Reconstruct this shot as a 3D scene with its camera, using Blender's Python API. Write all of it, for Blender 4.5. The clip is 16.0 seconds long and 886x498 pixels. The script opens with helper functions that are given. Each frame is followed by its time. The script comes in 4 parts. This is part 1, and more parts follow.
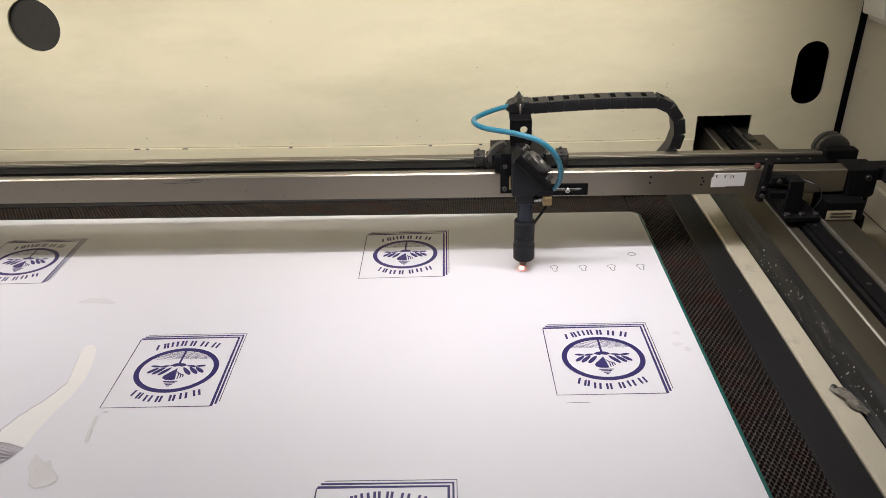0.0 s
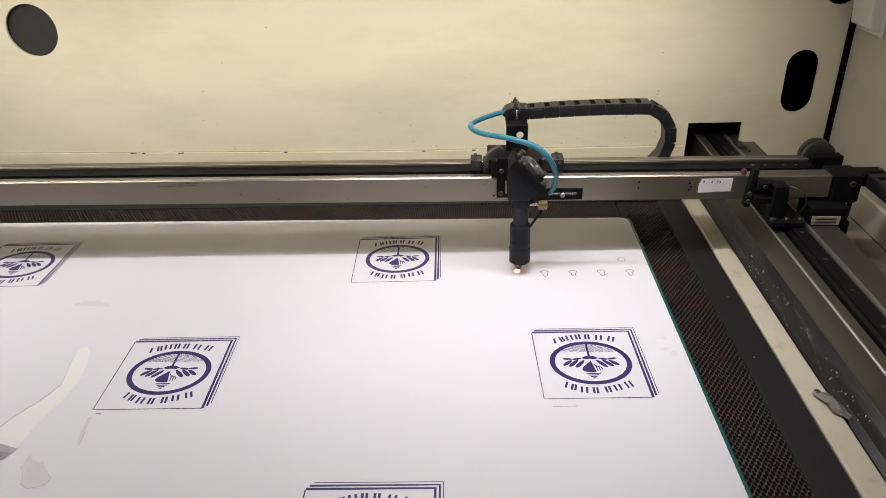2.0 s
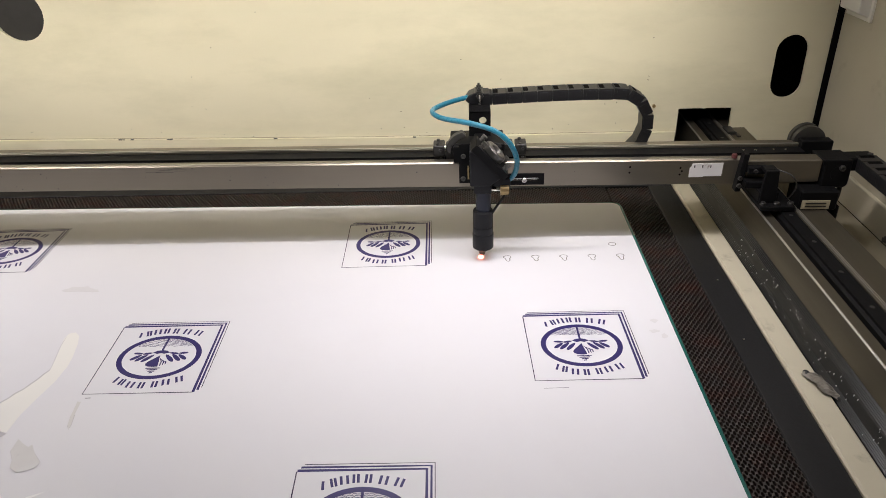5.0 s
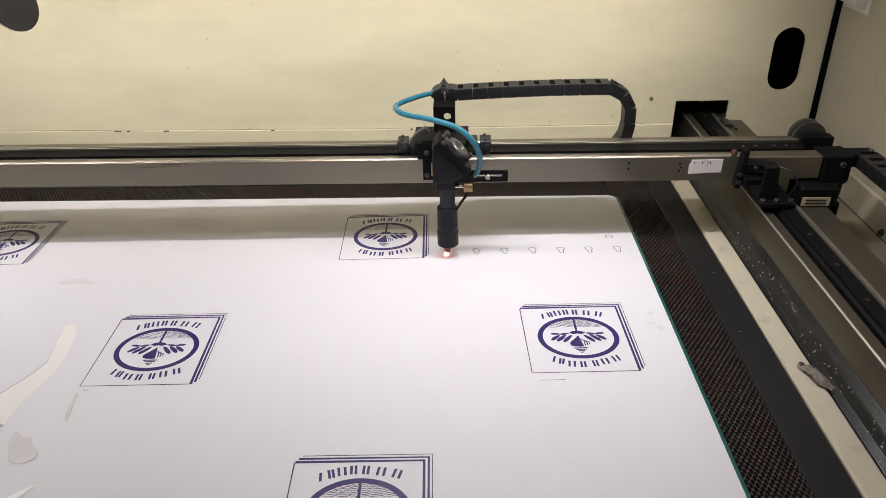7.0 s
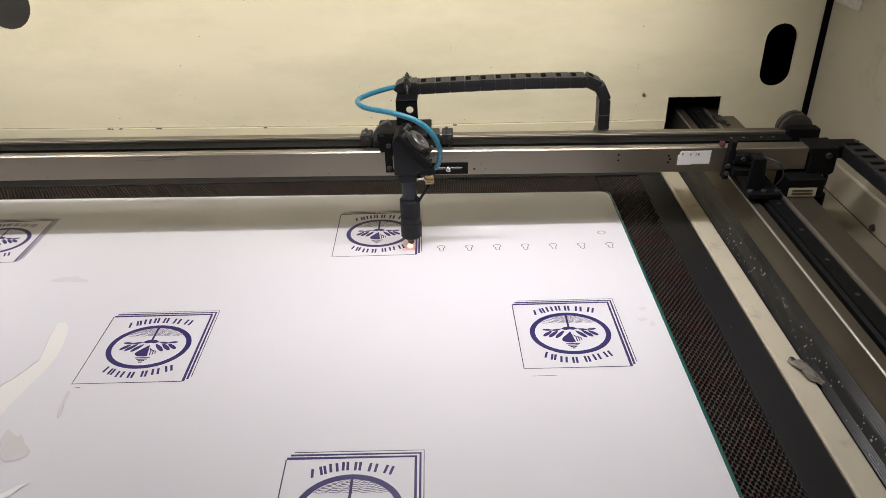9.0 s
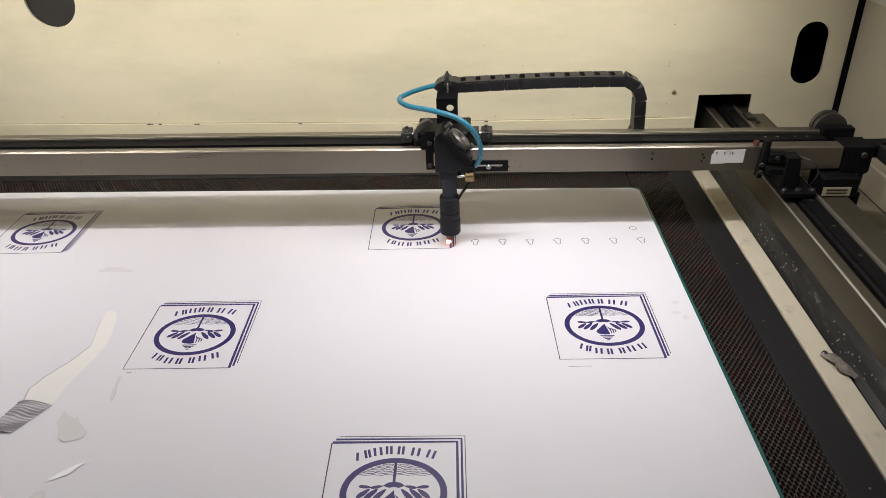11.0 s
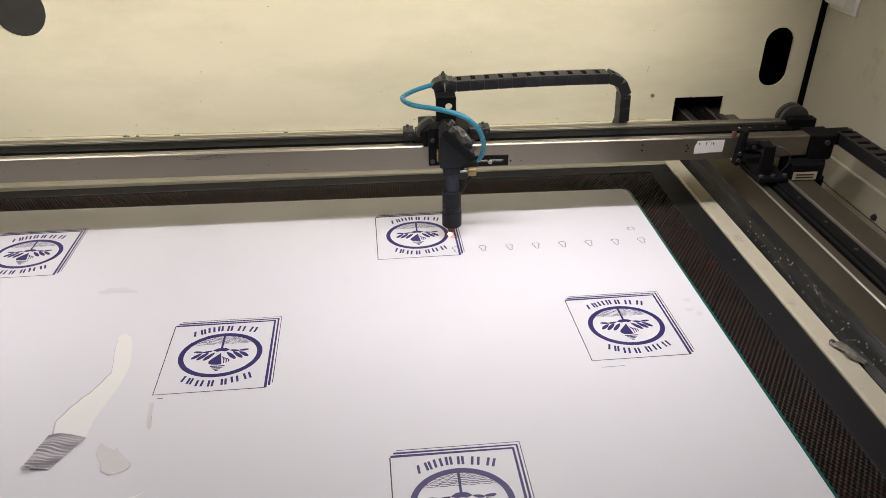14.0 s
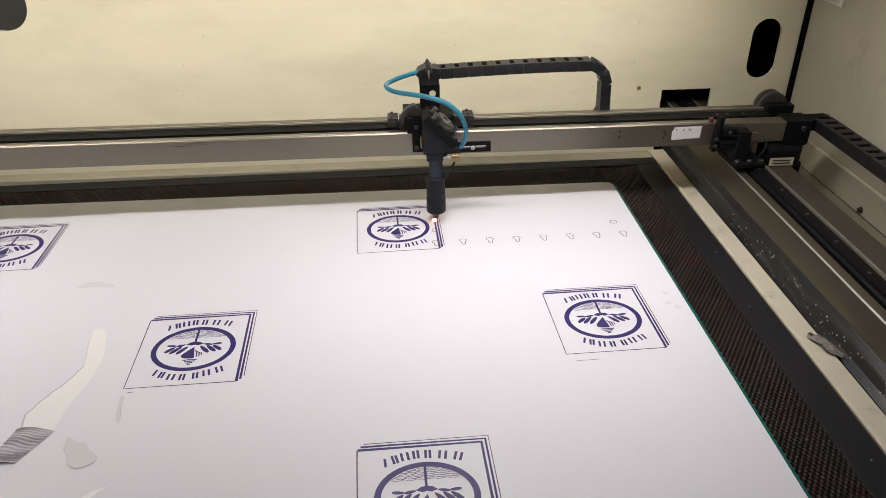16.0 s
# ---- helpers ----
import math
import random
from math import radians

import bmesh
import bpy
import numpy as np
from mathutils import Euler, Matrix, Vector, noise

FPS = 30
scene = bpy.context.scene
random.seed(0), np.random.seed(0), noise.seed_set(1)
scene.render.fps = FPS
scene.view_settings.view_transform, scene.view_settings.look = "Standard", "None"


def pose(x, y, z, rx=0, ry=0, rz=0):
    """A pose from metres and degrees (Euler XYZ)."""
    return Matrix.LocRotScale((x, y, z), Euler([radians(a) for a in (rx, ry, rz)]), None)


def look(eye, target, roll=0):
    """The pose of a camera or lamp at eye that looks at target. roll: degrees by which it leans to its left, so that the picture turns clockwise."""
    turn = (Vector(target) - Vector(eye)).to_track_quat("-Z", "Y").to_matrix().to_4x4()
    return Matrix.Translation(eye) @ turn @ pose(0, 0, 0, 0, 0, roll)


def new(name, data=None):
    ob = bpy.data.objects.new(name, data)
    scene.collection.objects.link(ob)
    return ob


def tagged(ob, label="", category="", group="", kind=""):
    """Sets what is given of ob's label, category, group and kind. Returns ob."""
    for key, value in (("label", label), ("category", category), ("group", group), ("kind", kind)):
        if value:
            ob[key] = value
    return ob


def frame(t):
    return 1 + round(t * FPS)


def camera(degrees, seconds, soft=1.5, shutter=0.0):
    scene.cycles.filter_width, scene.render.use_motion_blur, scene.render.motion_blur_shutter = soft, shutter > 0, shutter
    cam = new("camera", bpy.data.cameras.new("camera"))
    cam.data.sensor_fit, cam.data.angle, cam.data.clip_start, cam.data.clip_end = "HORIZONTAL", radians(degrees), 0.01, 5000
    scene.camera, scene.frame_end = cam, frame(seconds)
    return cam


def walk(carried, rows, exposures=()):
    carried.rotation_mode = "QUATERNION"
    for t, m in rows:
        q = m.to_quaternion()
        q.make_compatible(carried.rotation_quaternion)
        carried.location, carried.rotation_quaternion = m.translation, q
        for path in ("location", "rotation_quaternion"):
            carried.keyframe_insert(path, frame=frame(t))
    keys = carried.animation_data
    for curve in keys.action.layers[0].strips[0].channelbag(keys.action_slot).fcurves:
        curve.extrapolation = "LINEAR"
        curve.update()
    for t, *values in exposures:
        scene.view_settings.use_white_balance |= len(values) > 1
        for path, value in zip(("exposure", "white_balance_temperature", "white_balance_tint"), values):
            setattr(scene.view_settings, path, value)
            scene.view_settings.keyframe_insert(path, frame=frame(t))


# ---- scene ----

cam = camera(63.0, 16.0, soft=0.5)
PATH = [
    (0, (-0.06810, -0.50694, 0.42993), (-0.11721, 0.36831, -0.05124), -2.473),
    (0.5, (-0.06872, -0.50725, 0.42891), (-0.12481, 0.36767, -0.05209), -2.183),
    (1, (-0.06875, -0.50944, 0.43408), (-0.12329, 0.36622, -0.04577), -1.957),
    (1.5, (-0.06884, -0.51316, 0.43720), (-0.12129, 0.36438, -0.03943), -2.043),
    (2, (-0.05853, -0.51400, 0.43542), (-0.10659, 0.36361, -0.04154), -2.189),
    (2.5, (-0.06242, -0.51496, 0.42792), (-0.10818, 0.36041, -0.05335), -2.219),
    (3, (-0.06251, -0.51530, 0.42716), (-0.10715, 0.35908, -0.05602), -2.182),
    (3.5, (-0.06136, -0.51563, 0.42733), (-0.10256, 0.35807, -0.05738), -2.080),
    (4, (-0.05932, -0.51618, 0.42664), (-0.09506, 0.35730, -0.05892), -2.010),
    (6.5, (-0.05871, -0.51815, 0.42864), (-0.09421, 0.35107, -0.06451), -1.910),
    (7, (-0.05923, -0.51793, 0.42807), (-0.09052, 0.34949, -0.06851), -1.782),
    (7.5, (-0.05690, -0.51809, 0.42622), (-0.08451, 0.34842, -0.07218), -1.754),
    (8, (-0.05660, -0.51767, 0.42837), (-0.07987, 0.34795, -0.07179), -1.640),
    (8.5, (-0.05480, -0.51776, 0.42757), (-0.07834, 0.34809, -0.07216), -1.766),
    (11, (-0.07472, -0.53709, 0.43315), (-0.12471, 0.32626, -0.06898), -2.168),
    (11.5, (-0.12197, -0.54682, 0.44601), (-0.16253, 0.31789, -0.05461), -3.377),
    (12, (-0.16423, -0.56012, 0.45338), (-0.17484, 0.30545, -0.04730), -3.988),
    (12.5, (-0.18906, -0.56149, 0.45354), (-0.16686, 0.30348, -0.04779), -3.393),
    (13, (-0.19584, -0.55207, 0.45576), (-0.14920, 0.30936, -0.04998), -1.881),
    (13.5, (-0.19140, -0.54090, 0.45389), (-0.13445, 0.31859, -0.05407), -0.864),
    (14, (-0.18022, -0.53656, 0.45179), (-0.12200, 0.32218, -0.05731), -0.666),
    (14.5, (-0.17538, -0.53585, 0.45025), (-0.11918, 0.32108, -0.06210), -0.766),
    (15, (-0.17012, -0.53762, 0.44947), (-0.11405, 0.31822, -0.06473), -0.819),
    (15.5, (-0.16228, -0.53571, 0.44884), (-0.10729, 0.32033, -0.06515), -0.987),
    (16, (-0.14752, -0.53620, 0.44587), (-0.09880, 0.32064, -0.06740), -1.096),
]
walk(cam, [(t, look(eye, target, roll)) for t, eye, target, roll in PATH])

# ---- world, lamps, exposure ----
MM = 0.001
scene.view_settings.exposure = 0.0
world = bpy.data.worlds.new("room_light")
scene.world = world
world.use_nodes = True
world.node_tree.nodes["Background"].inputs[0].default_value = (1.0, 0.96, 0.90, 1)
world.node_tree.nodes["Background"].inputs[1].default_value = 0.008


def area_lamp(name, place, target, long, wide, watts, colour, spread=180):
    data = bpy.data.lights.new(name, "AREA")
    data.shape, data.size, data.size_y = "RECTANGLE", long, wide
    data.energy, data.color, data.spread = watts, colour, radians(spread)
    ob = new(name, data)
    ob.matrix_world = look(place, target)
    return ob


# two lamp battens hang end to end over the bed
for lx, long, watts in ((-0.01, 0.52, 1.34), (-0.78, 0.50, 0.98)):
    area_lamp("batten_light", (lx, 0.148, 0.404), (lx, 0.155, 0.0), long, 0.016, watts, (1.0, 0.945, 0.965), 150)
# a third, added as fill up under the roof, turned to the back wall
area_lamp("rear_batten_light", (-0.27, 0.220, 0.437), (-0.27, 0.497, 0.19), 1.10, 0.020, 0.95, (1.0, 0.94, 0.875), 72)

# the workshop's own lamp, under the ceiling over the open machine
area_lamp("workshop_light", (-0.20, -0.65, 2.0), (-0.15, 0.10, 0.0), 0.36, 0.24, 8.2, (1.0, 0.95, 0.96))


# ---- materials ----
def material(name, colour, rough=0.5, metal=0.0, spread=0.12, scale=40.0, fine=400.0, bump=0.15, stretch=(1, 1, 1), emit=0.0, coat=0.0, stain=None, vary=0.0, deep=0.0004, spec=0.5):
    m = bpy.data.materials.new(name)
    m.use_nodes = True
    n, l = m.node_tree.nodes, m.node_tree.links
    p = n["Principled BSDF"]
    tc = n.new("ShaderNodeTexCoord")
    mp = n.new("ShaderNodeMapping")
    mp.inputs["Scale"].default_value = stretch
    l.new(tc.outputs["Object"], mp.inputs["Vector"])
    big, small = n.new("ShaderNodeTexNoise"), n.new("ShaderNodeTexNoise")
    big.inputs["Scale"].default_value, big.inputs["Detail"].default_value = scale, 5
    small.inputs["Scale"].default_value, small.inputs["Detail"].default_value = fine, 3
    for t in (big, small):
        l.new(mp.outputs[0], t.inputs["Vector"])
    mix = n.new("ShaderNodeMixRGB")
    lo = tuple(c * (1 - spread) for c in colour)
    hi = tuple(min(1.0, c * (1 + spread)) for c in colour)
    mix.inputs[1].default_value, mix.inputs[2].default_value = (*lo, 1), (*hi, 1)
    l.new(big.outputs["Fac"], mix.inputs[0])
    out = mix.outputs[0]
    if stain:
        tint, size, low, high = stain
        s, r, k = n.new("ShaderNodeTexNoise"), n.new("ShaderNodeValToRGB"), n.new("ShaderNodeMixRGB")
        s.inputs["Scale"].default_value, s.inputs["Detail"].default_value, s.inputs["Roughness"].default_value = size, 8, 0.65
        l.new(mp.outputs[0], s.inputs["Vector"])
        r.color_ramp.elements[0].position, r.color_ramp.elements[1].position = low, high
        l.new(s.outputs["Fac"], r.inputs[0])
        l.new(r.outputs[0], k.inputs[0])
        l.new(out, k.inputs[1])
        k.inputs[2].default_value = (*tint, 1)
        out = k.outputs[0]
    if vary:
        info, k, sc = n.new("ShaderNodeObjectInfo"), n.new("ShaderNodeMixRGB"), n.new("ShaderNodeMath")
        sc.operation = "MULTIPLY"
        sc.inputs[1].default_value = vary
        k.blend_type = "MULTIPLY"
        l.new(info.outputs["Random"], sc.inputs[0])
        l.new(sc.outputs[0], k.inputs[0])
        l.new(out, k.inputs[1])
        k.inputs[2].default_value = (0.4, 0.4, 0.4, 1)
        out = k.outputs[0]
    l.new(out, p.inputs["Base Color"])
    ro = n.new("ShaderNodeMapRange")
    ro.inputs["To Min"].default_value, ro.inputs["To Max"].default_value = max(0.03, rough - 0.08), min(1.0, rough + 0.1)
    l.new(small.outputs["Fac"], ro.inputs["Value"])
    l.new(ro.outputs[0], p.inputs["Roughness"])
    p.inputs["Metallic"].default_value = metal
    p.inputs["Coat Weight"].default_value = coat
    p.inputs["Specular IOR Level"].default_value = spec
    if bump:
        b = n.new("ShaderNodeBump")
        b.inputs["Strength"].default_value, b.inputs["Distance"].default_value = bump, deep
        l.new(small.outputs["Fac"], b.inputs["Height"])
        l.new(b.outputs[0], p.inputs["Normal"])
    if emit:
        p.inputs["Emission Color"].default_value = (*colour, 1)
        p.inputs["Emission Strength"].default_value = emit
    return m


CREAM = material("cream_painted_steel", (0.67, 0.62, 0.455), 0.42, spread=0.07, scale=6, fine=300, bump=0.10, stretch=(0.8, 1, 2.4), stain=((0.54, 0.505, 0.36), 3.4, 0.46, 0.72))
# darker than the back wall's cream: the side wall's dimmer light is in this colour
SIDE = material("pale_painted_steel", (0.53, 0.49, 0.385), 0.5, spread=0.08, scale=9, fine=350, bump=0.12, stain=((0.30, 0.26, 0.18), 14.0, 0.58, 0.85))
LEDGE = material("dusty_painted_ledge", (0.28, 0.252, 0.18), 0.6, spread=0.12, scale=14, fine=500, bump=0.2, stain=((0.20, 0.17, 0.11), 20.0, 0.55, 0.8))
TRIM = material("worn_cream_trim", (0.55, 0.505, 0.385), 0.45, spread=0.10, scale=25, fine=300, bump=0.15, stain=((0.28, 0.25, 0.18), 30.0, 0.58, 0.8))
BRONZE = material("champagne_anodised_aluminium", (0.25, 0.222, 0.178), 0.36, metal=0.85, spread=0.08, scale=8, fine=260, bump=0.05, stretch=(0.03, 1, 1), stain=((0.22, 0.20, 0.16), 9.0, 0.55, 0.9))
BRONZE_Y = material("bronze_anodised_rail", (0.155, 0.138, 0.104), 0.38, metal=0.8, spread=0.10, scale=8, fine=260, bump=0.06, stretch=(1, 0.03, 1), stain=((0.16, 0.14, 0.10), 18.0, 0.55, 0.85))
STEEL = material("polished_steel", (0.62, 0.60, 0.56), 0.25, metal=1.0, spread=0.06, scale=60, fine=500, bump=0.03)
# steel of the rods, also the bright colour of painted edge highlights
RODS = material("worn_grey_steel_edge", (0.52, 0.50, 0.45), 0.42, metal=0.85, spread=0.15, scale=40, fine=400, bump=0.03)
DULL = material("dull_grey_metal", (0.070, 0.068, 0.064), 0.42, metal=0.7, spread=0.15, scale=60, fine=500, bump=0.1)
BLACK = material("black_anodised_metal", (0.0065, 0.0065, 0.007), 0.5, spread=0.25, scale=50, fine=600, bump=0.08, spec=0.10)
FRAME = material("black_painted_bed_frame", (0.009, 0.009, 0.010), 0.55, spread=0.15, scale=30, fine=700, bump=0.12, stain=((0.03, 0.029, 0.028), 60.0, 0.68, 0.82), spec=0.3)
RUBBER = material("black_plastic_chain", (0.010, 0.010, 0.0115), 0.45, spread=0.2, scale=80, fine=900, bump=0.12, vary=0.5)
# near-black that paints the shade inside gaps, holes and under the bed
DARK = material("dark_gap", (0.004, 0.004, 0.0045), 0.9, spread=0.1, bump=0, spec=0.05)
GRIME = material("greasy_black_ribs", (0.006, 0.006, 0.007), 0.42, spread=0.35, scale=90, fine=700, bump=0.25, stretch=(1, 0.2, 1), stain=((0.06, 0.058, 0.054), 130.0, 0.60, 0.75))
CLAMP = material("worn_grey_casting", (0.036, 0.035, 0.033), 0.45, metal=0.4, spread=0.3, scale=120, fine=700, bump=0.2, stain=((0.012, 0.012, 0.012), 160.0, 0.52, 0.68))
FOIL = material("crumpled_grey_foil", (0.19, 0.172, 0.14), 0.5, spread=0.35, scale=90, fine=500, bump=0.25, stain=((0.05, 0.045, 0.04), 110.0, 0.52, 0.66))
COPPER = material("scorched_copper_tip", (0.13, 0.085, 0.062), 0.38, metal=0.8, spread=0.2, scale=200, fine=800, bump=0.08)
ALU = material("scratched_aluminium", (0.17, 0.165, 0.155), 0.42, metal=0.8, spread=0.25, scale=150, fine=700, bump=0.15, stain=((0.05, 0.05, 0.05), 180.0, 0.55, 0.68))
SMUDGE = material("grey_finger_smudge", (0.70, 0.69, 0.715), 0.5, spread=0.04, scale=60, fine=300, bump=0.02)
GUARD = material("greasy_ribbed_rubber", (0.011, 0.012, 0.0125), 0.32, spread=0.4, scale=60, fine=500, bump=0.3, stretch=(1, 0.12, 1), stain=((0.07, 0.069, 0.063), 90.0, 0.56, 0.74))
MESH = material("rusty_dark_steel_mesh", (0.056, 0.046, 0.042), 0.5, metal=0.35, spread=0.5, scale=30, fine=500, bump=0.2, stain=((0.085, 0.038, 0.031), 40.0, 0.48, 0.70))
FILM = material("white_protective_film", (0.765, 0.76, 0.80), 0.50, spread=0.015, scale=8, fine=120, bump=0.015, stain=((0.735, 0.725, 0.76), 5.0, 0.55, 0.9))
EDGE = material("green_acrylic_edge", (0.013, 0.105, 0.088), 0.2, spread=0.1, scale=40, bump=0)
INK = material("violet_blue_ink", (0.021, 0.013, 0.125), 0.45, spread=0.12, scale=200, fine=900, bump=0)
THIN_INK = material("thin_dark_ink", (0.035, 0.028, 0.075), 0.5, spread=0.1, bump=0)
CUT = material("scorched_cut_line", (0.10, 0.09, 0.085), 0.6, spread=0.2, scale=300, bump=0)
BARE = material("bare_milky_acrylic", (0.86, 0.85, 0.825), 0.40, spread=0.02, scale=10, bump=0, coat=0.3)
PEEL = material("wrinkled_grey_film", (0.52, 0.495, 0.53), 0.4, spread=0.15, scale=60, fine=500, bump=0.1)
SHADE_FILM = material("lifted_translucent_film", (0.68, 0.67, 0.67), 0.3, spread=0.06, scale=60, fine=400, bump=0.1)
TEAL = material("teal_air_hose", (0.018, 0.17, 0.25), 0.28, spread=0.08, scale=60, fine=500, bump=0.03, coat=0.2)
NAVY = material("blue_black_anodised_tube", (0.016, 0.020, 0.034), 0.42, metal=0.3, spread=0.12, scale=60, fine=600, bump=0.06)
BODY = material("charcoal_cast_head", (0.011, 0.0115, 0.0135), 0.5, metal=0.2, spread=0.15, scale=50, fine=600, bump=0.1, spec=0.3)
BRASS = material("tarnished_brass", (0.36, 0.27, 0.14), 0.4, metal=0.9, spread=0.2, scale=200, fine=800, bump=0.1)
LABEL = material("scuffed_white_label", (0.72, 0.70, 0.68), 0.5, spread=0.05, scale=60, fine=500, bump=0.05, stain=((0.35, 0.28, 0.24), 110.0, 0.62, 0.72))
TAPE = material("yellowed_paper_label", (0.50, 0.44, 0.30), 0.6, spread=0.1, scale=60, bump=0.05)
RED = material("faded_red_cap", (0.10, 0.028, 0.026), 0.5, spread=0.15, bump=0.05)
WHITE = material("white_plastic", (0.80, 0.78, 0.72), 0.4, spread=0.04, bump=0.03)
GLOW = material("cutting_glow", (1.0, 0.30, 0.22), 0.5, spread=0.0, bump=0, emit=6.5)
# extra white that paints the glare on one lifted flake
GLARE = material("bright_white_film_back", (0.93, 0.93, 0.94), 0.3, spread=0.02, scale=60, bump=0.03, coat=0.3)
LAMP = material("lamp_diffuser", (1.0, 0.95, 0.86), 0.5, spread=0.0, bump=0, emit=6.0)


# ---- building helpers (millimetres) ----
def part(name, bm, mat, parent=None, label="", smooth=False, recalc=True):
    if recalc:
        bmesh.ops.recalc_face_normals(bm, faces=bm.faces)
    me = bpy.data.meshes.new(name)
    for v in bm.verts:
        v.co *= MM
    bm.to_mesh(me)
    bm.free()
    for mt in mat if isinstance(mat, (list, tuple)) else (mat,):
        me.materials.append(mt)
    if smooth:
        for f in me.polygons:
            f.use_smooth = True
        me.set_sharp_from_angle(angle=radians(35))
    ob = new(name, me)
    ob.parent = parent
    if label:
        ob["label"] = label
    return ob


def thing(name, label, category, at=(0, 0, 0), group="", kind=""):
    ob = new(name)
    ob.empty_display_size = 0.02
    ob.location = Vector(at) * MM
    return tagged(ob, label, category, group, kind)


def bev(bm, r, seg=1):
    if r:
        es = [e for e in bm.edges if len(e.link_faces) == 2 and e.calc_face_angle(0) > 0.5]
        bmesh.ops.bevel(bm, geom=es, offset=r, segments=seg, affect="EDGES", profile=0.7)
    return bm


def box(x0, x1, y0, y1, z0, z1, r=0.6, bm=None):
    own = bmesh.new()
    bmesh.ops.create_cube(own, size=1, matrix=Matrix.Translation(((x0 + x1) / 2, (y0 + y1) / 2, (z0 + z1) / 2)) @ Matrix.Diagonal((x1 - x0, y1 - y0, z1 - z0, 1)))
    bev(own, r)
    return joined(bm, own)


def joined(bm, own):
    if bm is None:
        return own
    me = bpy.data.meshes.new("scratch")
    own.to_mesh(me)
    own.free()
    bm.from_mesh(me)
    bpy.data.meshes.remove(me)
    return bm


AX = {"x": Matrix.Rotation(radians(90), 4, "Y"), "y": Matrix.Rotation(radians(-90), 4, "X"), "z": Matrix.Identity(4)}


def cyl(c, r, h, axis="z", r2=None, n=24, bevel=0.3, bm=None):
    own = bmesh.new()
    bmesh.ops.create_cone(own, cap_ends=True, segments=n, radius1=r, radius2=r if r2 is None else r2, depth=h, matrix=Matrix.Translation(c) @ AX[axis])
    bev(own, bevel)
    return joined(bm, own)


def lathe(c, prof, n=32, axis="z", bm=None):
    """A turned shape from (radius, height) pairs."""
    own = bmesh.new()
    rings = [[own.verts.new((r * math.cos(2 * math.pi * k / n), r * math.sin(2 * math.pi * k / n), h)) for k in range(n)] for r, h in prof]
    for a, b in zip(rings, rings[1:]):
        for k in range(n):
            own.faces.new((a[k], a[(k + 1) % n], b[(k + 1) % n], b[k]))
    own.faces.new(rings[0])
    own.faces.new(rings[-1])
    own.transform(Matrix.Translation(c) @ AX[axis])
    return joined(bm, own)


def prism(pts, a0, a1, plane="yz", r=0.0, bm=None):
    """A closed outline drawn in a plane and pushed along the third axis from a0 to a1."""
    own = bmesh.new()
    put = {"yz": lambda p, a: (a, p[0], p[1]), "xz": lambda p, a: (p[0], a, p[1]), "xy": lambda p, a: (p[0], p[1], a)}[plane]
    lo, hi = [own.verts.new(put(p, a0)) for p in pts], [own.verts.new(put(p, a1)) for p in pts]
    own.faces.new(lo)
    own.faces.new(hi)
    for k in range(len(pts)):
        own.faces.new((lo[k], lo[(k + 1) % len(pts)], hi[(k + 1) % len(pts)], hi[k]))
    bmesh.ops.recalc_face_normals(own, faces=own.faces)
    bev(own, r)
    return joined(bm, own)


def plate(outline, holes, a0, a1, plane="xz"):
    """A flat plate with holes through it."""
    own = bmesh.new()
    put = {"yz": lambda p, a: (a, p[0], p[1]), "xz": lambda p, a: (p[0], a, p[1]), "xy": lambda p, a: (p[0], p[1], a)}[plane]
    edges, loops = [], []
    for loop in [outline, *holes]:
        vs = [own.verts.new(put(p, a0)) for p in loop]
        loops.append(vs)
        edges += [own.edges.new((vs[k], vs[(k + 1) % len(vs)])) for k in range(len(vs))]
    bmesh.ops.triangle_fill(own, edges=edges, use_beauty=True)
    got = bmesh.ops.extrude_face_region(own, geom=own.faces[:])
    push = Vector(put((0, 0), a1)) - Vector(put((0, 0), a0))
    bmesh.ops.translate(own, verts=[g for g in got["geom"] if isinstance(g, bmesh.types.BMVert)], vec=push)
    return own


def oval(cx, cy, rx, ry, n=32):
    return [(cx + rx * math.cos(2 * math.pi * k / n), cy + ry * math.sin(2 * math.pi * k / n)) for k in range(n)]


def pill(cx, cy, hw, hh, n=12):
    """A slot with round ends, half width hw and half height hh."""
    top = [(cx + hw * math.cos(math.pi * k / n), cy + hh - hw + hw * math.sin(math.pi * k / n)) for k in range(n + 1)]
    return top + [(cx - (x - cx), cy - (y - cy)) for x, y in top]


def rect(x0, x1, y0, y1):
    return [(x0, y0), (x1, y0), (x1, y1), (x0, y1)]


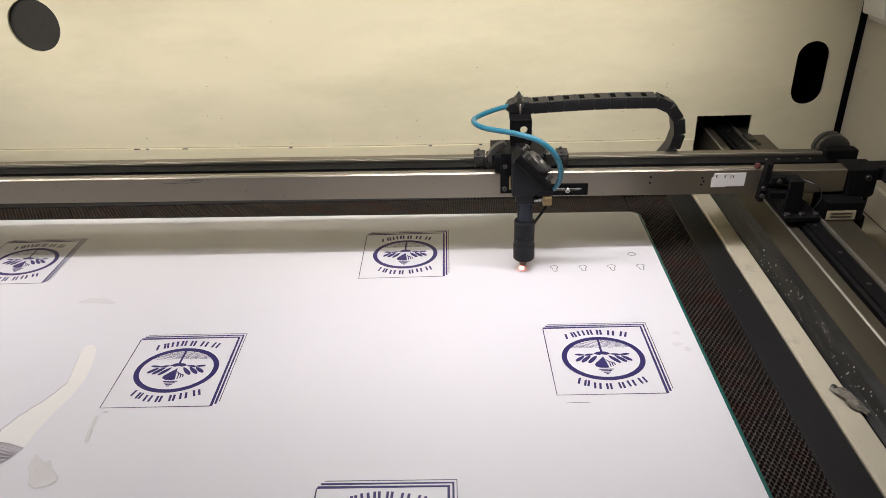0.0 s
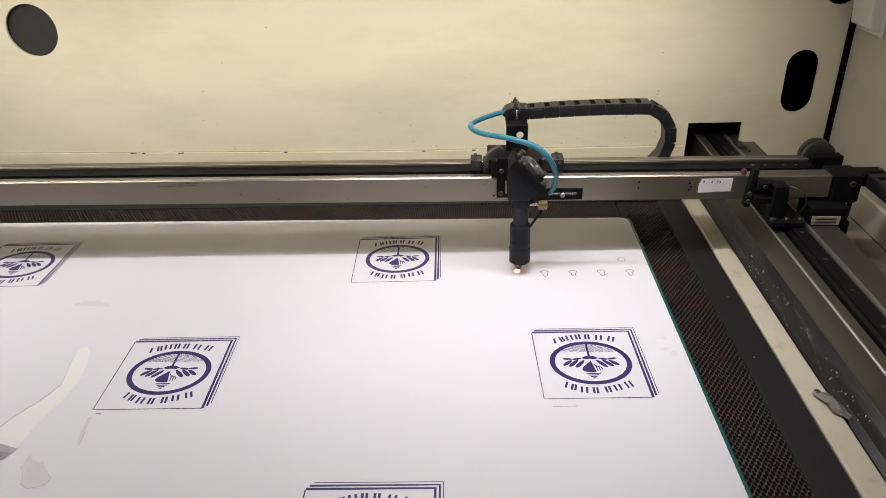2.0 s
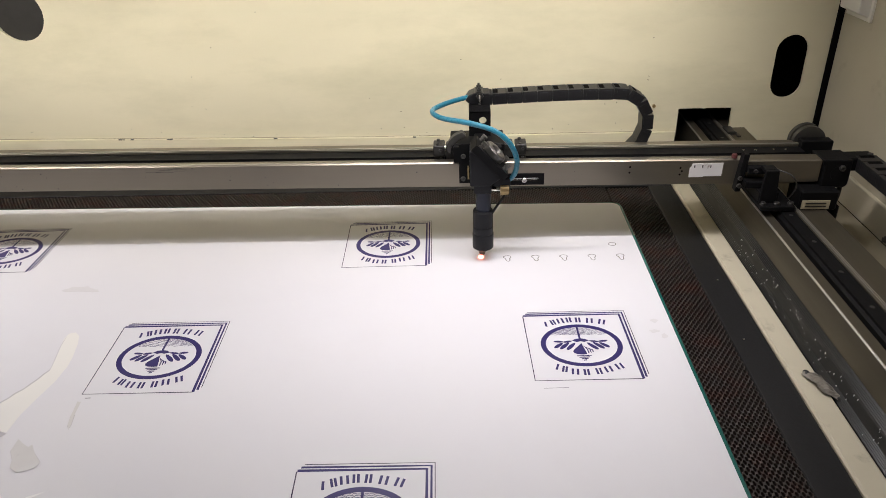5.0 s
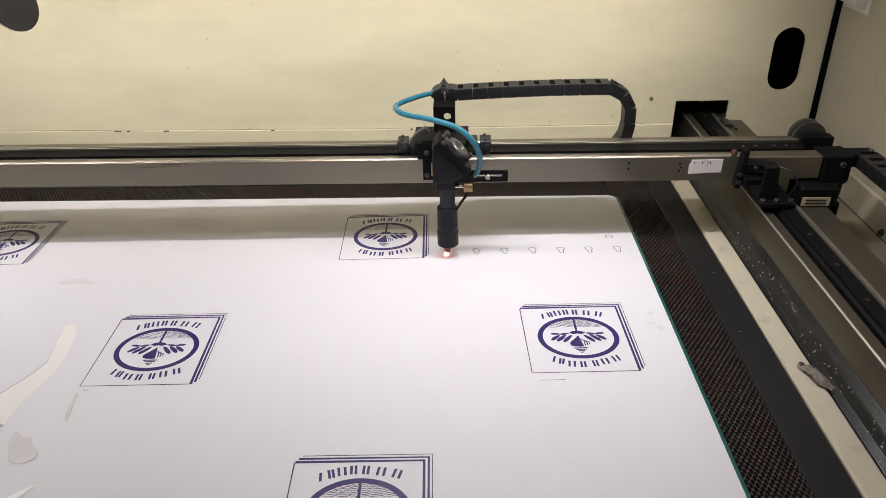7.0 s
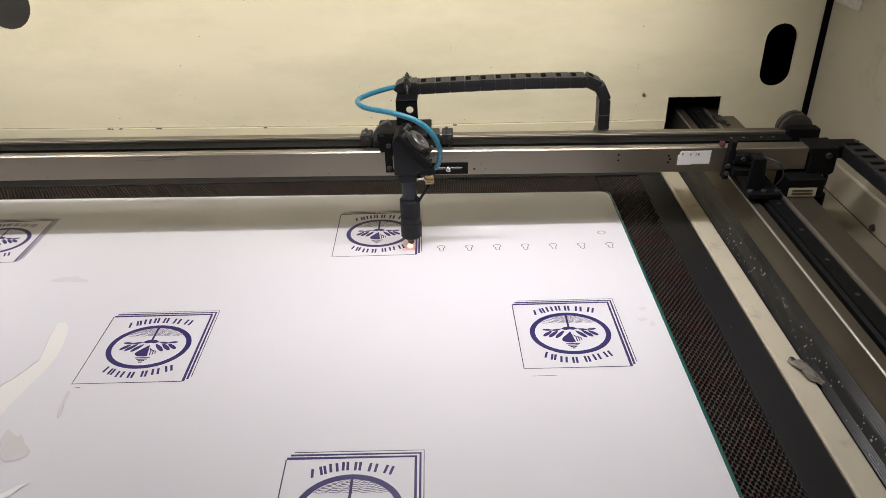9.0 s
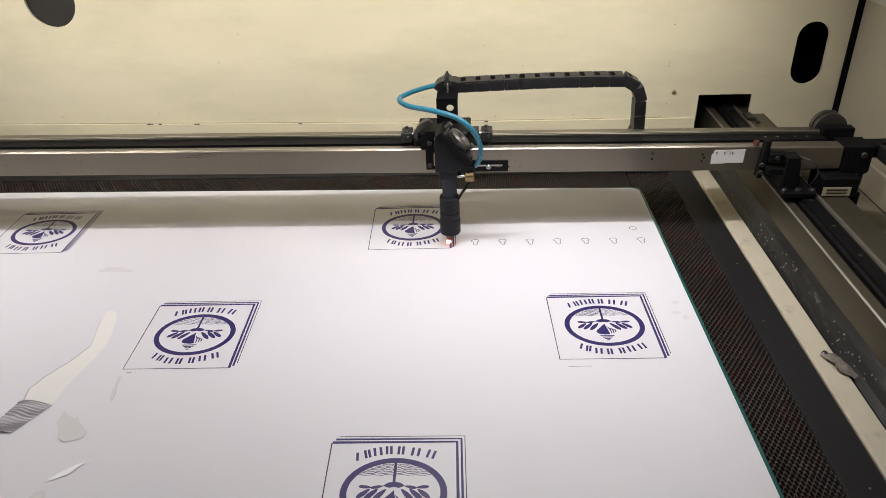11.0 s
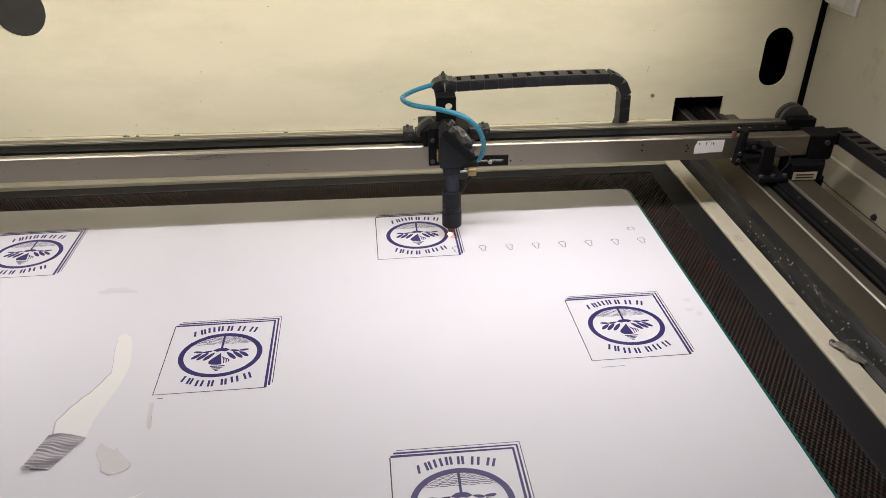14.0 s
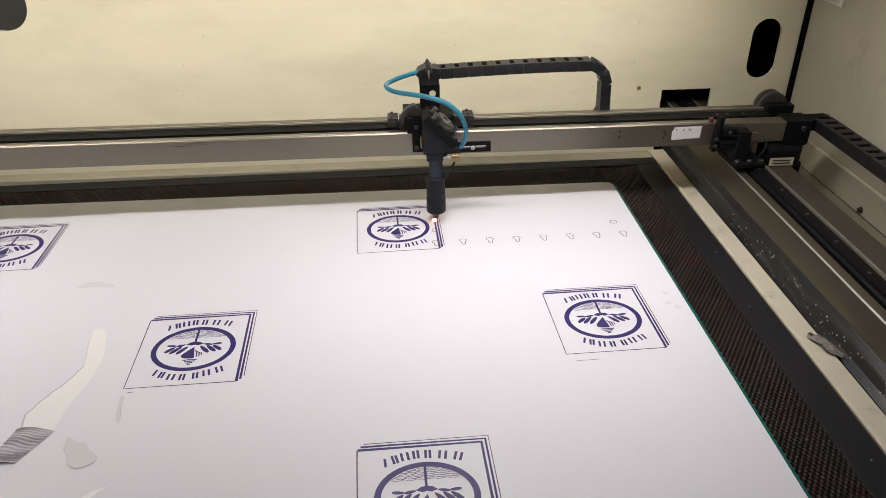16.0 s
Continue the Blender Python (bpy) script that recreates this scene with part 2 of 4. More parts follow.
def sweep(points, r, n=12, steps=8, bm=None):
    """A round hose through the points."""
    pts = [Vector(p) for p in points]
    pts = [2 * pts[0] - pts[1], *pts, 2 * pts[-1] - pts[-2]]
    line = []
    for k in range(1, len(pts) - 2):
        a, b, c, d = pts[k - 1:k + 3]
        for s in range(steps):
            u = s / steps
            line.append(0.5 * (2 * b + (c - a) * u + (2 * a - 5 * b + 4 * c - d) * u * u + (3 * b - a - 3 * c + d) * u ** 3))
    line.append(pts[-2])
    own = bmesh.new()
    rings, up = [], Vector((0.1, 0.2, 1)).normalized()
    for k, p in enumerate(line):
        way = (line[min(k + 1, len(line) - 1)] - line[max(k - 1, 0)]).normalized()
        side = way.cross(up).normalized()
        up = side.cross(way).normalized()
        rings.append([own.verts.new(p + r * (math.cos(2 * math.pi * j / n) * side + math.sin(2 * math.pi * j / n) * up)) for j in range(n)])
    for a, b in zip(rings, rings[1:]):
        for j in range(n):
            own.faces.new((a[j], a[(j + 1) % n], b[(j + 1) % n], b[j]))
    own.faces.new(rings[0])
    own.faces.new(rings[-1])
    return joined(bm, own)


def screw(parent, c, r, axis="y", mat=None, name="screw"):
    """A socket-head screw whose head faces down its axis."""
    prof = [(r, 0), (r, r * 0.8), (r * 0.85, r), (r * 0.5, r), (r * 0.45, r * 0.5), (0.05, r * 0.5)]
    bm = lathe((0, 0, 0), prof, 12)
    turn = {"y": Matrix.Rotation(radians(90), 4, "X"), "z": Matrix.Identity(4), "x": Matrix.Rotation(radians(-90), 4, "Y")}[axis]
    bm.transform(Matrix.Translation(c) @ turn)
    return part(name, bm, mat or STEEL, parent, smooth=True)


# ---- the cabinet ----
WALL_Y = 497.0


def build_cabinet():
    # the opening for the rail reaches below the panel's lower edge
    holes = [oval(-677, 241, 36, 36, 40), pill(391, 144, 21.5, 44), oval(424, 272, 26, 26, 32)]
    outline = [(-1150, 66.5), (-200, 54), (205, 54), (207, 50), (246, 50), (246, 87), (322, 87), (322, 20), (444.5, 20), (444.5, 470), (-1150, 470)]
    wall = tagged(part("wall_back", plate(outline, holes, WALL_Y, WALL_Y + 4), CREAM), "cream painted sheet steel back wall with cut-outs", "wall", kind="structure")
    for x, z, r in ((210, 92, 2.6),):
        screw(wall, (x, WALL_Y, z), r, "y", BRASS)
    # small chips and soot marks along the panel joint
    chips = bmesh.new()
    rnd = random.Random(4)
    for _ in range(46):
        x = rnd.uniform(-900, 240) if rnd.random() < 0.75 else 199 + rnd.uniform(-2, 2)
        z = rnd.uniform(55, 70) + max(0, -200 - x) * 0.0132 if x < 195 else rnd.uniform(60, 190)
        if rnd.random() < 0.25:
            x, z = rnd.uniform(-500, 230), rnd.uniform(75, 260)
        s = rnd.uniform(0.25, 0.8)
        box(x - s * rnd.uniform(0.5, 1.2), x + s, WALL_Y - 0.25, WALL_Y + 0.2, z - s * 0.7, z + s * 0.5, 0, chips)
    part("paint_chip", chips, DULL, wall, "small dark chips in the paint")
    low = tagged(part("wall_back_lower", plate([(-1150, -12), (244, -12), (244, 53.3), (-200, 53.3), (-1150, 65.8)], [], WALL_Y - 5, WALL_Y + 1), CREAM), "cream lower return of the back wall", "wall", kind="structure")
    bits = bmesh.new()
    for _ in range(8):
        x, s = rnd.uniform(-800, -60), rnd.uniform(0.5, 1.4)
        z = 53.0 + max(0, -200 - x) * 0.0132
        box(x - 2 * s, x + 2 * s, WALL_Y - 5.5, WALL_Y - 3, z, z + 0.4 + s * 0.6, 0, bits)
    part("soot_crumb", bits, DULL, low, "soot crumbs lying on the flange")
    # black sheet closes the cut-outs with painted shade
    tagged(part("wall_cavity", plate(rect(-1150, 520, -60, 470), [], 640, 644), DARK), "near-black sheet for the shade behind the cut-outs", "wall", kind="structure")
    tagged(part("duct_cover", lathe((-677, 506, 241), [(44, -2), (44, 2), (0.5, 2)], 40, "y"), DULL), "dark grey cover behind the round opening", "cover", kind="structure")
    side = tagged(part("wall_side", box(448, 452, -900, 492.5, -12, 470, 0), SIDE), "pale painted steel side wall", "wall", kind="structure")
    part("flange", box(443, 448.5, -900, 487, -10, 31, 1.5), SIDE, side, "folded mounting flange")
    for y in (259, -60):
        n = part("bolt", lathe((0, 0, 0), [(5, 0), (5, 1), (3.6, 1.2), (3.6, 4), (2.2, 4.6), (0.1, 4.6)], 6), DULL, side, "rusty hexagon bolt")
        n.matrix_local = pose(0.443, y * MM, -0.002, 0, -90, 0)
    tagged(part("corner_gap", box(440.5, 449, 492.8, 520, -14, 470, 0), DARK), "dark gap where two cabinet walls meet", "gap", kind="structure")
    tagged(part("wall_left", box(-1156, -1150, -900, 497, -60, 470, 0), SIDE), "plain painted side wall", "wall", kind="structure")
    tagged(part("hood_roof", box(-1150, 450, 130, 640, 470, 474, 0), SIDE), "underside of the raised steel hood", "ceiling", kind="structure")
    tagged(part("floor", box(-1156, 520, -900, 640, -64, -60, 0), DARK), "dark cabinet floor under the bed", "floor", kind="structure")
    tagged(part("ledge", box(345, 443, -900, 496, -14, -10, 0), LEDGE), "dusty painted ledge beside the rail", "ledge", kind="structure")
    # white lamp bracket high on the side wall
    br = thing("lamp_bracket", "white plastic bracket high on the side wall", "bracket", (448, 452, 222))
    part("bracket_body", prism([(0, 0), (-16, 6), (-20, 60), (0, 60)], -26, 26, "xz", 1.2), WHITE, br)
    part("bracket_foot", box(-3, 0, -32, 32, -4, 66, 0.8), WHITE, br)


build_cabinet()


def build_lamp(at, half, wide, label):
    t = thing("lamp_batten", label, "lamp", at, "hood lamps")
    part("housing", prism([(-14, 0), (14, 0), (20, 22), (-20, 22)], -half - 30, half + 30, "yz", 1.0), WHITE, t)
    for x in (-half + 20, half - 20):
        part("hanger", box(x - 5, x + 5, -6, 6, 21, 470 - at[2], 0.5), STEEL, t)
    part("diffuser", box(-half, half, -wide, wide, -0.8, 0.4, 0), LAMP, t)


for lx, half in ((-10, 260), (-780, 250)):
    build_lamp((lx, 148, 410), half, 8, "white lamp batten hung under the hood")
# housing for the added back wall fill, out of view
build_lamp((-270, 216, 445), 550, 3, "unseen slim lamp batten added to brighten the back wall")
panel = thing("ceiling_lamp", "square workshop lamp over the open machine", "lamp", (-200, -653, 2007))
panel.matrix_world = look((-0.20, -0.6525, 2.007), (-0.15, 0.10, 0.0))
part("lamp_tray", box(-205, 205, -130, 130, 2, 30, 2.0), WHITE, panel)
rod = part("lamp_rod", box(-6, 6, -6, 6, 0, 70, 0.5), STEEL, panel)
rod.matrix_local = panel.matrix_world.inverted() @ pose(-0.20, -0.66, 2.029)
for name, span, mat, kind in (("workshop_floor", (-3200, 2600, -3600, 1800, -910, -900), LEDGE, "floor"), ("workshop_ceiling", (-3200, 2600, -3600, 1800, 2100, 2110), SIDE, "ceiling"), ("workshop_wall_front", (-3200, 2600, -3610, -3600, -900, 2100), SIDE, "wall"), ("workshop_wall_back", (-3200, 2600, 1800, 1810, -900, 2100), SIDE, "wall"), ("workshop_wall_left", (-3210, -3200, -3600, 1800, -900, 2100), SIDE, "wall"), ("workshop_wall_right", (2600, 2610, -3600, 1800, -900, 2100), SIDE, "wall")):
    tagged(part(name, box(*span, 0), mat), "plain painted workshop " + kind + " around the machine", kind, kind="structure")
tagged(part("cabinet_base", box(-1150, 516, -896, 636, -900, -64.5, 3), SIDE), "painted steel base of the laser cutter", "cabinet base", kind="structure")


# ---- bed, mesh, trim and rail ----
TILT = pose(0, 0, 0, 0, -0.344, 0)


def zigzag_mesh(x0, x1, y0, y1, pitch, row, top, deep, width):
    """Rows of zigzag strips that touch at their tips, as in an expanded honeycomb table."""
    verts, faces = [], []
    nx = int((x1 - x0) / pitch)
    for j in range(int((y1 - y0) / row)):
        yc, base = y0 + (j + 0.5) * row, len(verts)
        for k in range(nx + 1):
            tip = 1 if (k // 2 + j) % 2 else -1
            x, y = x0 + (k + (0.22 if k % 2 else -0.22)) * pitch, yc + tip * row * 0.44
            for w, z in ((-width, top), (width, top), (width, top - deep), (-width, top - deep)):
                verts.append((x * MM, (y + w) * MM, z * MM))
            if k:
                a, b = base + 4 * (k - 1), base + 4 * k
                faces += [(a, a + 1, b + 1, b), (a + 1, a + 2, b + 2, b + 1), (a + 3, a, b, b + 3)]
    return verts, faces


def build_bed():
    bed = thing("cutting_bed", "black framed honeycomb steel cutting bed", "cutting bed")
    bed.matrix_world = TILT
    part("frame_side", box(196, 230, -600, 428, -30, -3.5, 1.0), FRAME, bed)
    part("frame_rear", prism([(-1100, 441), (230, 428.5), (230, 452), (-1100, 464.5)], -30, -3.0, "xy", 1.0), FRAME, bed)
    part("tray", box(-1100, 196, -600, 428, -34, -31, 0), DARK, bed, "dark tray under the mesh")
    for n, area in (("mesh_side", (138, 197, -320, 428)), ("mesh_rear", (-900, 137, 358, 440))):
        me = bpy.data.meshes.new(n)
        v, f = zigzag_mesh(*area, 1.25, 3.6, -4.6, 6.0, 0.95)
        me.from_pydata(v, [], f)
        me.materials.append(MESH)
        ob = new(n, me)
        ob.parent = bed
        tagged(ob, "rust-tinted honeycomb steel mesh", kind="stuff")
    part("support", box(-1080, 137, -590, 357, -12, -6, 0), DARK, bed, "dark support below the sheet")
    for x, y in ((208, 62), (214, -150), (216, 172)):
        screw(bed, (x, y, -3.5), 1.0, "z")
    trim = thing("bed_trim", "worn cream metal edge strip round the bed", "edge strip", kind="structure")
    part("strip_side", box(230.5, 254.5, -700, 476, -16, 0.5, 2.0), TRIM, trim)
    # rear strip is cream too; the darker ledge colour paints the beam's shade on it
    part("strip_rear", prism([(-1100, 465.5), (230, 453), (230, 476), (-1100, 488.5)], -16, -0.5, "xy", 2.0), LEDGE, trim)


build_bed()


def build_rail():
    rail = thing("guide_rail", "bronze anodised guide rail with dark steel track", "rail", (0, 0, 0))
    prof = [(268.5, 24), (268.5, 55.5), (270, 57), (280, 57), (281, 51), (307, 51), (308, 57), (344, 57), (345, 56), (345, -10), (268.5, -10)]
    part("extrusion", prism(prof, -700, 630, "xz"), BRONZE_Y, rail)
    # thin pale prism paints the highlight along the rail's upper edge
    part("worn_edge", prism([(268.2, 55.9), (268.2, 56.5), (269.3, 57.4), (269.9, 57.4)], -700, 628, "xz"), RODS, rail, "bright strip for the highlight along the rail edge")
    part("track", prism([(284, 51), (284, 58), (287, 60), (287, 63), (301, 63), (301, 60), (304, 58), (304, 51)], -700, 628, "xz"), BLACK, rail, "black linear track")
    part("rod", box(309.0, 310.3, -700, 628, 56.5, 59.2, 0.0), RODS, rail, "bright steel edge rod")
    part("rod", box(312.4, 313.4, -700, 628, 56.5, 58.2, 0.0), RODS, rail, "thin steel edge rod")
    # fine ribs above and below a shallow valley
    ribs = [(268.4, 24.6)]
    for x0, z0, steps in ((267.6, 24.0, 5), (259.6, 6.4, 5)):
        for k in range(steps):
            x, z = x0 - k * 0.75, z0 - k * 1.7
            ribs += [(x, z), (x - 0.9, z - 0.5), (x - 0.9, z - 1.0), (x + 0.2, z - 1.25)]
        if z0 > 20:
            ribs += [(263.2, 14.2), (260.8, 9.0)]
    ribs += [(255.6, -4), (255.6, -12), (268.4, -12)]
    part("ribbed_guard", prism(ribs, -700, 490, "xz"), GUARD, rail, "greasy black ribbed guard")
    dust, grit = random.Random(8), bmesh.new()
    for _ in range(160):
        x, y, r = dust.uniform(256.5, 264.5), dust.uniform(-420, 250), dust.choice((0.18, 0.22, 0.3, 0.45))
        z = 17.0 + (x - 264.5) * 2.2
        box(x - r, x + r, y - r, y + r, z - 0.6, z + 1.0, 0, grit)
    tagged(part("white_grit", grit, SHADE_FILM, rail, "white grit caught on the guard"), kind="stuff")
    for k, y in enumerate(range(-640, 620, 60)):
        part("track_screw", cyl((294, y, 63.1), 2.3, 0.5, n=10, bevel=0), DULL, rail)
    # a stop bracket by the opening in the back wall
    part("stop_bracket", prism([(310, 57), (310, 62), (321, 62), (324, 60), (324, 57)], 466, 490, "xz", 0.8), DULL, rail, "grey stop bracket")
    part("stop_tab", box(321, 326, 456, 466, 57, 59.5, 0.6), DULL, rail)
    scrap = thing("foil_scrap", "crumpled grey scrap of film on the bed's edge strip", "scrap", (252, -8, 1))
    rnd = random.Random(11)
    bm, rows = bmesh.new(), []
    for i in range(15):
        u = i / 14
        mid = Vector((-10 + 17 * u + 2 * math.sin(u * 7), 14 - 36 * u, 1.2 + 2.2 * math.sin(math.pi * u)))
        wide = 3.6 + 4.4 * math.sin(math.pi * min(1, u * 1.15)) * (0.7 + 0.3 * math.sin(u * 11))
        rows.append([bm.verts.new(mid + Vector((wide * v * 0.9, wide * v * 0.5, 1.5 * (1 - abs(v)) + rnd.uniform(-0.9, 0.9)))) for v in (-1, -0.6, -0.2, 0.2, 0.6, 1)])
    for a, b in zip(rows, rows[1:]):
        for j in range(5):
            bm.faces.new((a[j], a[j + 1], b[j + 1], b[j]))
    part("crumpled_sheet", bm, FOIL, scrap)
    for x, y, r in ((-8, 13, 3.0), (7, -12, 2.6), (6, -22, 2.0)):
        own = bmesh.new()
        bmesh.ops.create_icosphere(own, subdivisions=2, radius=r)
        for v in own.verts:
            v.co = Vector((v.co.x * rnd.uniform(0.8, 1.2), v.co.y * rnd.uniform(0.9, 1.5), v.co.z * 0.7)) + Vector((x, y, 1.6))
        part("burnt_lump", own, GRIME, scrap, "dark burnt lump", smooth=True)


build_rail()


# ---- the sheet with its print ----
def flat(bm, pts, z=0.0):
    bm.faces.new([bm.verts.new((x, y, z)) for x, y in pts])


def band(bm, pts, half, z=0.0, closed=False):
    """A painted line of even width along the points."""
    p = [Vector(q) for q in pts]
    if closed:
        p = p + [p[0]]
    lines = []
    for k, q in enumerate(p):
        a = p[k - 1] if k else (p[-2] if closed else q)
        b = p[k + 1] if k + 1 < len(p) else (p[1] if closed else q)
        d = (b - a).normalized()
        lines.append((bm.verts.new((q.x - d.y * half, q.y + d.x * half, z)), bm.verts.new((q.x + d.y * half, q.y - d.x * half, z))))
    for (a, b), (c, d) in zip(lines, lines[1:]):
        bm.faces.new((a, b, d, c))


def leaf(bm, x, y, angle, long, wide):
    pts, a = [], radians(angle)
    for k in range(14):
        u = 2 * math.pi * k / 14
        px, py = long * (0.5 - 0.5 * math.cos(u)), wide * math.sin(u) * (0.5 + 0.5 * math.sin(min(u, 2 * math.pi - u) * 0.5))
        pts.append((x + px * math.cos(a) - py * math.sin(a), y + px * math.sin(a) + py * math.cos(a)))
    flat(bm, pts)


def emblem_meshes():
    thin = bmesh.new()
    band(thin, [(-1.4, 102.8), (0, 0), (99, 0.8)], 0.52)
    band(thin, [(4.0, 109.9), (104.4, 110.6), (105.2, 7.0)], 0.40)
    bold = bmesh.new()
    band(bold, [(-1.0, 103.6), (98.2, 104.2), (99.2, 0.8)], 1.3)
    band(bold, [(1.4, 106.9), (101.7, 107.5), (102.4, 3.6)], 1.05)
    ring = bmesh.new()
    cx, cy = 51.2, 53.3
    for k in range(64):
        a, b = 2 * math.pi * k / 64, 2 * math.pi * (k + 1) / 64
        flat(ring, [(cx + rx * math.cos(t), cy + ry * math.sin(t)) for rx, ry, t in ((39.7, 33.7, a), (39.7, 33.7, b), (34.6, 28.8, b), (34.6, 28.8, a))])
    art = bmesh.new()
    # horizon ripples in the rear third
    for k in range(7):
        y = 80.5 - k * 1.75
        w = 34.6 * math.sqrt(max(0.02, 1 - ((y - cy) / 28.8) ** 2)) - 0.6
        band(art, [(cx - w + 2 * w * s / 32, y + 0.45 * math.sin(s * 1.0 + k * 1.3) + 0.3 * math.sin(s * 2.3 + k)) for s in range(33)], 0.24 + 0.03 * (k % 3))
    band(art, [(cx, 83), (cx - 0.2, 62)], 1.05)
    # flat crown over two rows of fronds
    flat(art, [(cx - 8.4, 59.6), (cx - 4.5, 62.6), (cx, 63.4), (cx + 4.5, 62.6), (cx + 8.4, 59.6), (cx + 3.6, 57.6), (cx, 58.6), (cx - 3.6, 57.6)])
    for s in (1, -1):
        for x, y, ang, ln, wd in ((8.0, 59.4, -12, 9.5, 1.7), (16.6, 58.0, 6, 9.8, 1.8), (5.6, 56.6, -50, 15.0, 2.5), (11.6, 57.0, -47, 14.5, 2.5), (17.6, 56.6, -42, 12.5, 2.4)):
            leaf(art, cx + s * x, y, ang if s > 0 else 180 - ang, ln, wd)
    # the bud: a solid half and slivers round the other side
    half = [(0.3, 55.6), (-1.6, 53.2), (-4.8, 49.6), (-8.2, 45.8), (-9.8, 42.6), (-9.0, 40.0), (-6.0, 38.3), (-1.0, 37.7), (3.2, 38.1), (2.6, 42.0), (1.8, 47.0), (0.9, 52.0)]
    flat(art, [(cx + x, y) for x, y in reversed(half)])
    for o, lo in ((4.0, 39.0), (6.3, 39.9), (8.5, 41.2)):
        flat(art, [(cx + 0.35 * o, 53.0 - 0.5 * o), (cx + o, 45.8 - 0.1 * o), (cx + o + 0.4, lo), (cx + o + 1.4, lo + 0.5), (cx + o + 1.1, 46.2 - 0.1 * o), (cx + 0.35 * o + 0.6, 52.9 - 0.5 * o)])
    for k in range(4):
        band(art, [(cx - 7.0 + k * 1.8, 35.6 - k * 2.2), (cx + 6.6 - k * 1.8, 35.9 - k * 2.2)], 0.7)
    # the arched words as plain upright bars
    bars = []
    for sign, mids in ((1, ((20.7, 88.5), (28.4, 91.4), (36.3, 93.8), (45.0, 95.2), (54.4, 95.0), (66.0, 93.4), (78.1, 91.0))), (-1, ((23.0, 19.6), (29.6, 16.1), (38.7, 12.3), (49.0, 11.2), (60.6, 12.4), (70.0, 15.2), (81.0, 19.2)))):
        for k, (x, y) in enumerate(mids):
            a = -sign * 0.36 * (x - cx) / 33 - (0.25 if k == 0 and sign > 0 else 0)
            wide, h = (0, 1.5, 2.4, 1.7, 1.7, 2.4, 2.3)[k], 4.3
            bars.append(bmesh.new())
            for o in (-wide, wide) if wide else (0,):
                flat(bars[-1], [(x + px * math.cos(a) - py * math.sin(a), y + px * math.sin(a) + py * math.cos(a)) for px, py in ((o - 1.05, -h), (o + 1.05, -h), (o + 1.05, h), (o - 1.05, h))])
    return thin, bold, ring, art, bars


def build_sheet():
    sheet = thing("acrylic_sheet", "white film-covered acrylic sheet with printed violet emblems", "acrylic sheet")
    sheet.matrix_world = TILT
    c = 12.0
    corner = [(146 - c + c * math.sin(a), 370 - c + c * math.cos(a)) for a in [math.pi / 2 * k / 8 for k in range(9)]]
    out = [(-1060, -560), (148.5, -560), *reversed(corner), (-1060, 398)]
    part("acrylic", prism(out, -4.4, -0.25, "xy"), EDGE, sheet, "clear acrylic with green edges")
    top = plate([(x - (3.0 if x > 0 else -0.6), y - (1.6 if y > 0 else -0.6)) for x, y in out], [], -0.25, 0.0, "xy")
    part("film", top, FILM, sheet, "white protective film")
    thin, bold, ring, art, bars = emblem_meshes()
    shear = Matrix(((1, -0.026, 0, 0), (0.004, 1, 0, 0), (0, 0, 1, 0), (0, 0, 0, 1)))
    for bm in (thin, bold, ring, art, *bars):
        bm.transform(shear)
    first = None
    for x, y, sx, sy in ((0, 0, 0.99, 1.0), (-415.4, -11, 1.035, 1.025), (-208, 209.5, 1.0, 1.05), (-692, 212, 1.03, 1.03), (-193, -213, 1.035, 1.03), (-657, -219, 1.03, 1.02)):
        if first is None:
            obs = [part(n, b, m, None, recalc=False) for n, b, m in (("thin_border", thin, THIN_INK), ("bold_border", bold, INK), ("oval_ring", ring, INK), ("plant_drawing", art, INK), *(("word_bar", b, INK) for b in bars))]
            first = obs
            base = part("printed_emblem", box(-0.1, 0.1, -0.1, 0.1, -0.2, 0.1, 0), INK, sheet, "violet square emblem with an oval plant drawing")
            base.matrix_local = Matrix.Translation((x * MM, y * MM, 0.00012)) @ Matrix.Diagonal((sx, sy, 1, 1))
            for o in obs:
                o.parent = base
        else:
            base = new("printed_emblem", base.data)
            base.parent = sheet
            base["label"] = "violet square emblem with an oval plant drawing"
            base.matrix_local = Matrix.Translation((x * MM, y * MM, 0.00012)) @ Matrix.Diagonal((sx, sy, 1, 1))
            for o in first:
                k = new(o.name.split(".")[0], o.data)
                k.parent = base
    # short pen strokes beside two emblems
    strokes = bmesh.new()
    band(strokes, [(7, -10.5), (18, -10.2), (29, -10.0)], 0.25, 0.12)
    part("pen_stroke", strokes, THIN_INK, sheet, "faint printed dash", recalc=False)
    strokes = bmesh.new()
    band(strokes, [(-410, -16.5), (-405, -16.3)], 0.4, 0.12)
    part("pen_stroke", strokes, THIN_INK, sheet, "faint printed dash", recalc=False)
    # faint smudges on the film
    for k, (x, y, rx, ry) in enumerate(((128, 92, 4, 3), (124, 74, 5, 2.5), (132, 66, 3, 4), (-505, 172, 17, 6), (-488, 168, 9, 3))):
        rim = [(x + rx * (1 + 0.25 * math.sin(3 * a + k)) * math.cos(a), y + ry * (1 + 0.2 * math.cos(4 * a + k)) * math.sin(a)) for a in [math.pi * q / 12 for q in range(24)]]
        part("smudge", plate(rim, [], 0.02, 0.09 + 0.02 * k, "xy"), SMUDGE, sheet, "faint grey smudge")
    return sheet


SHEET = build_sheet()


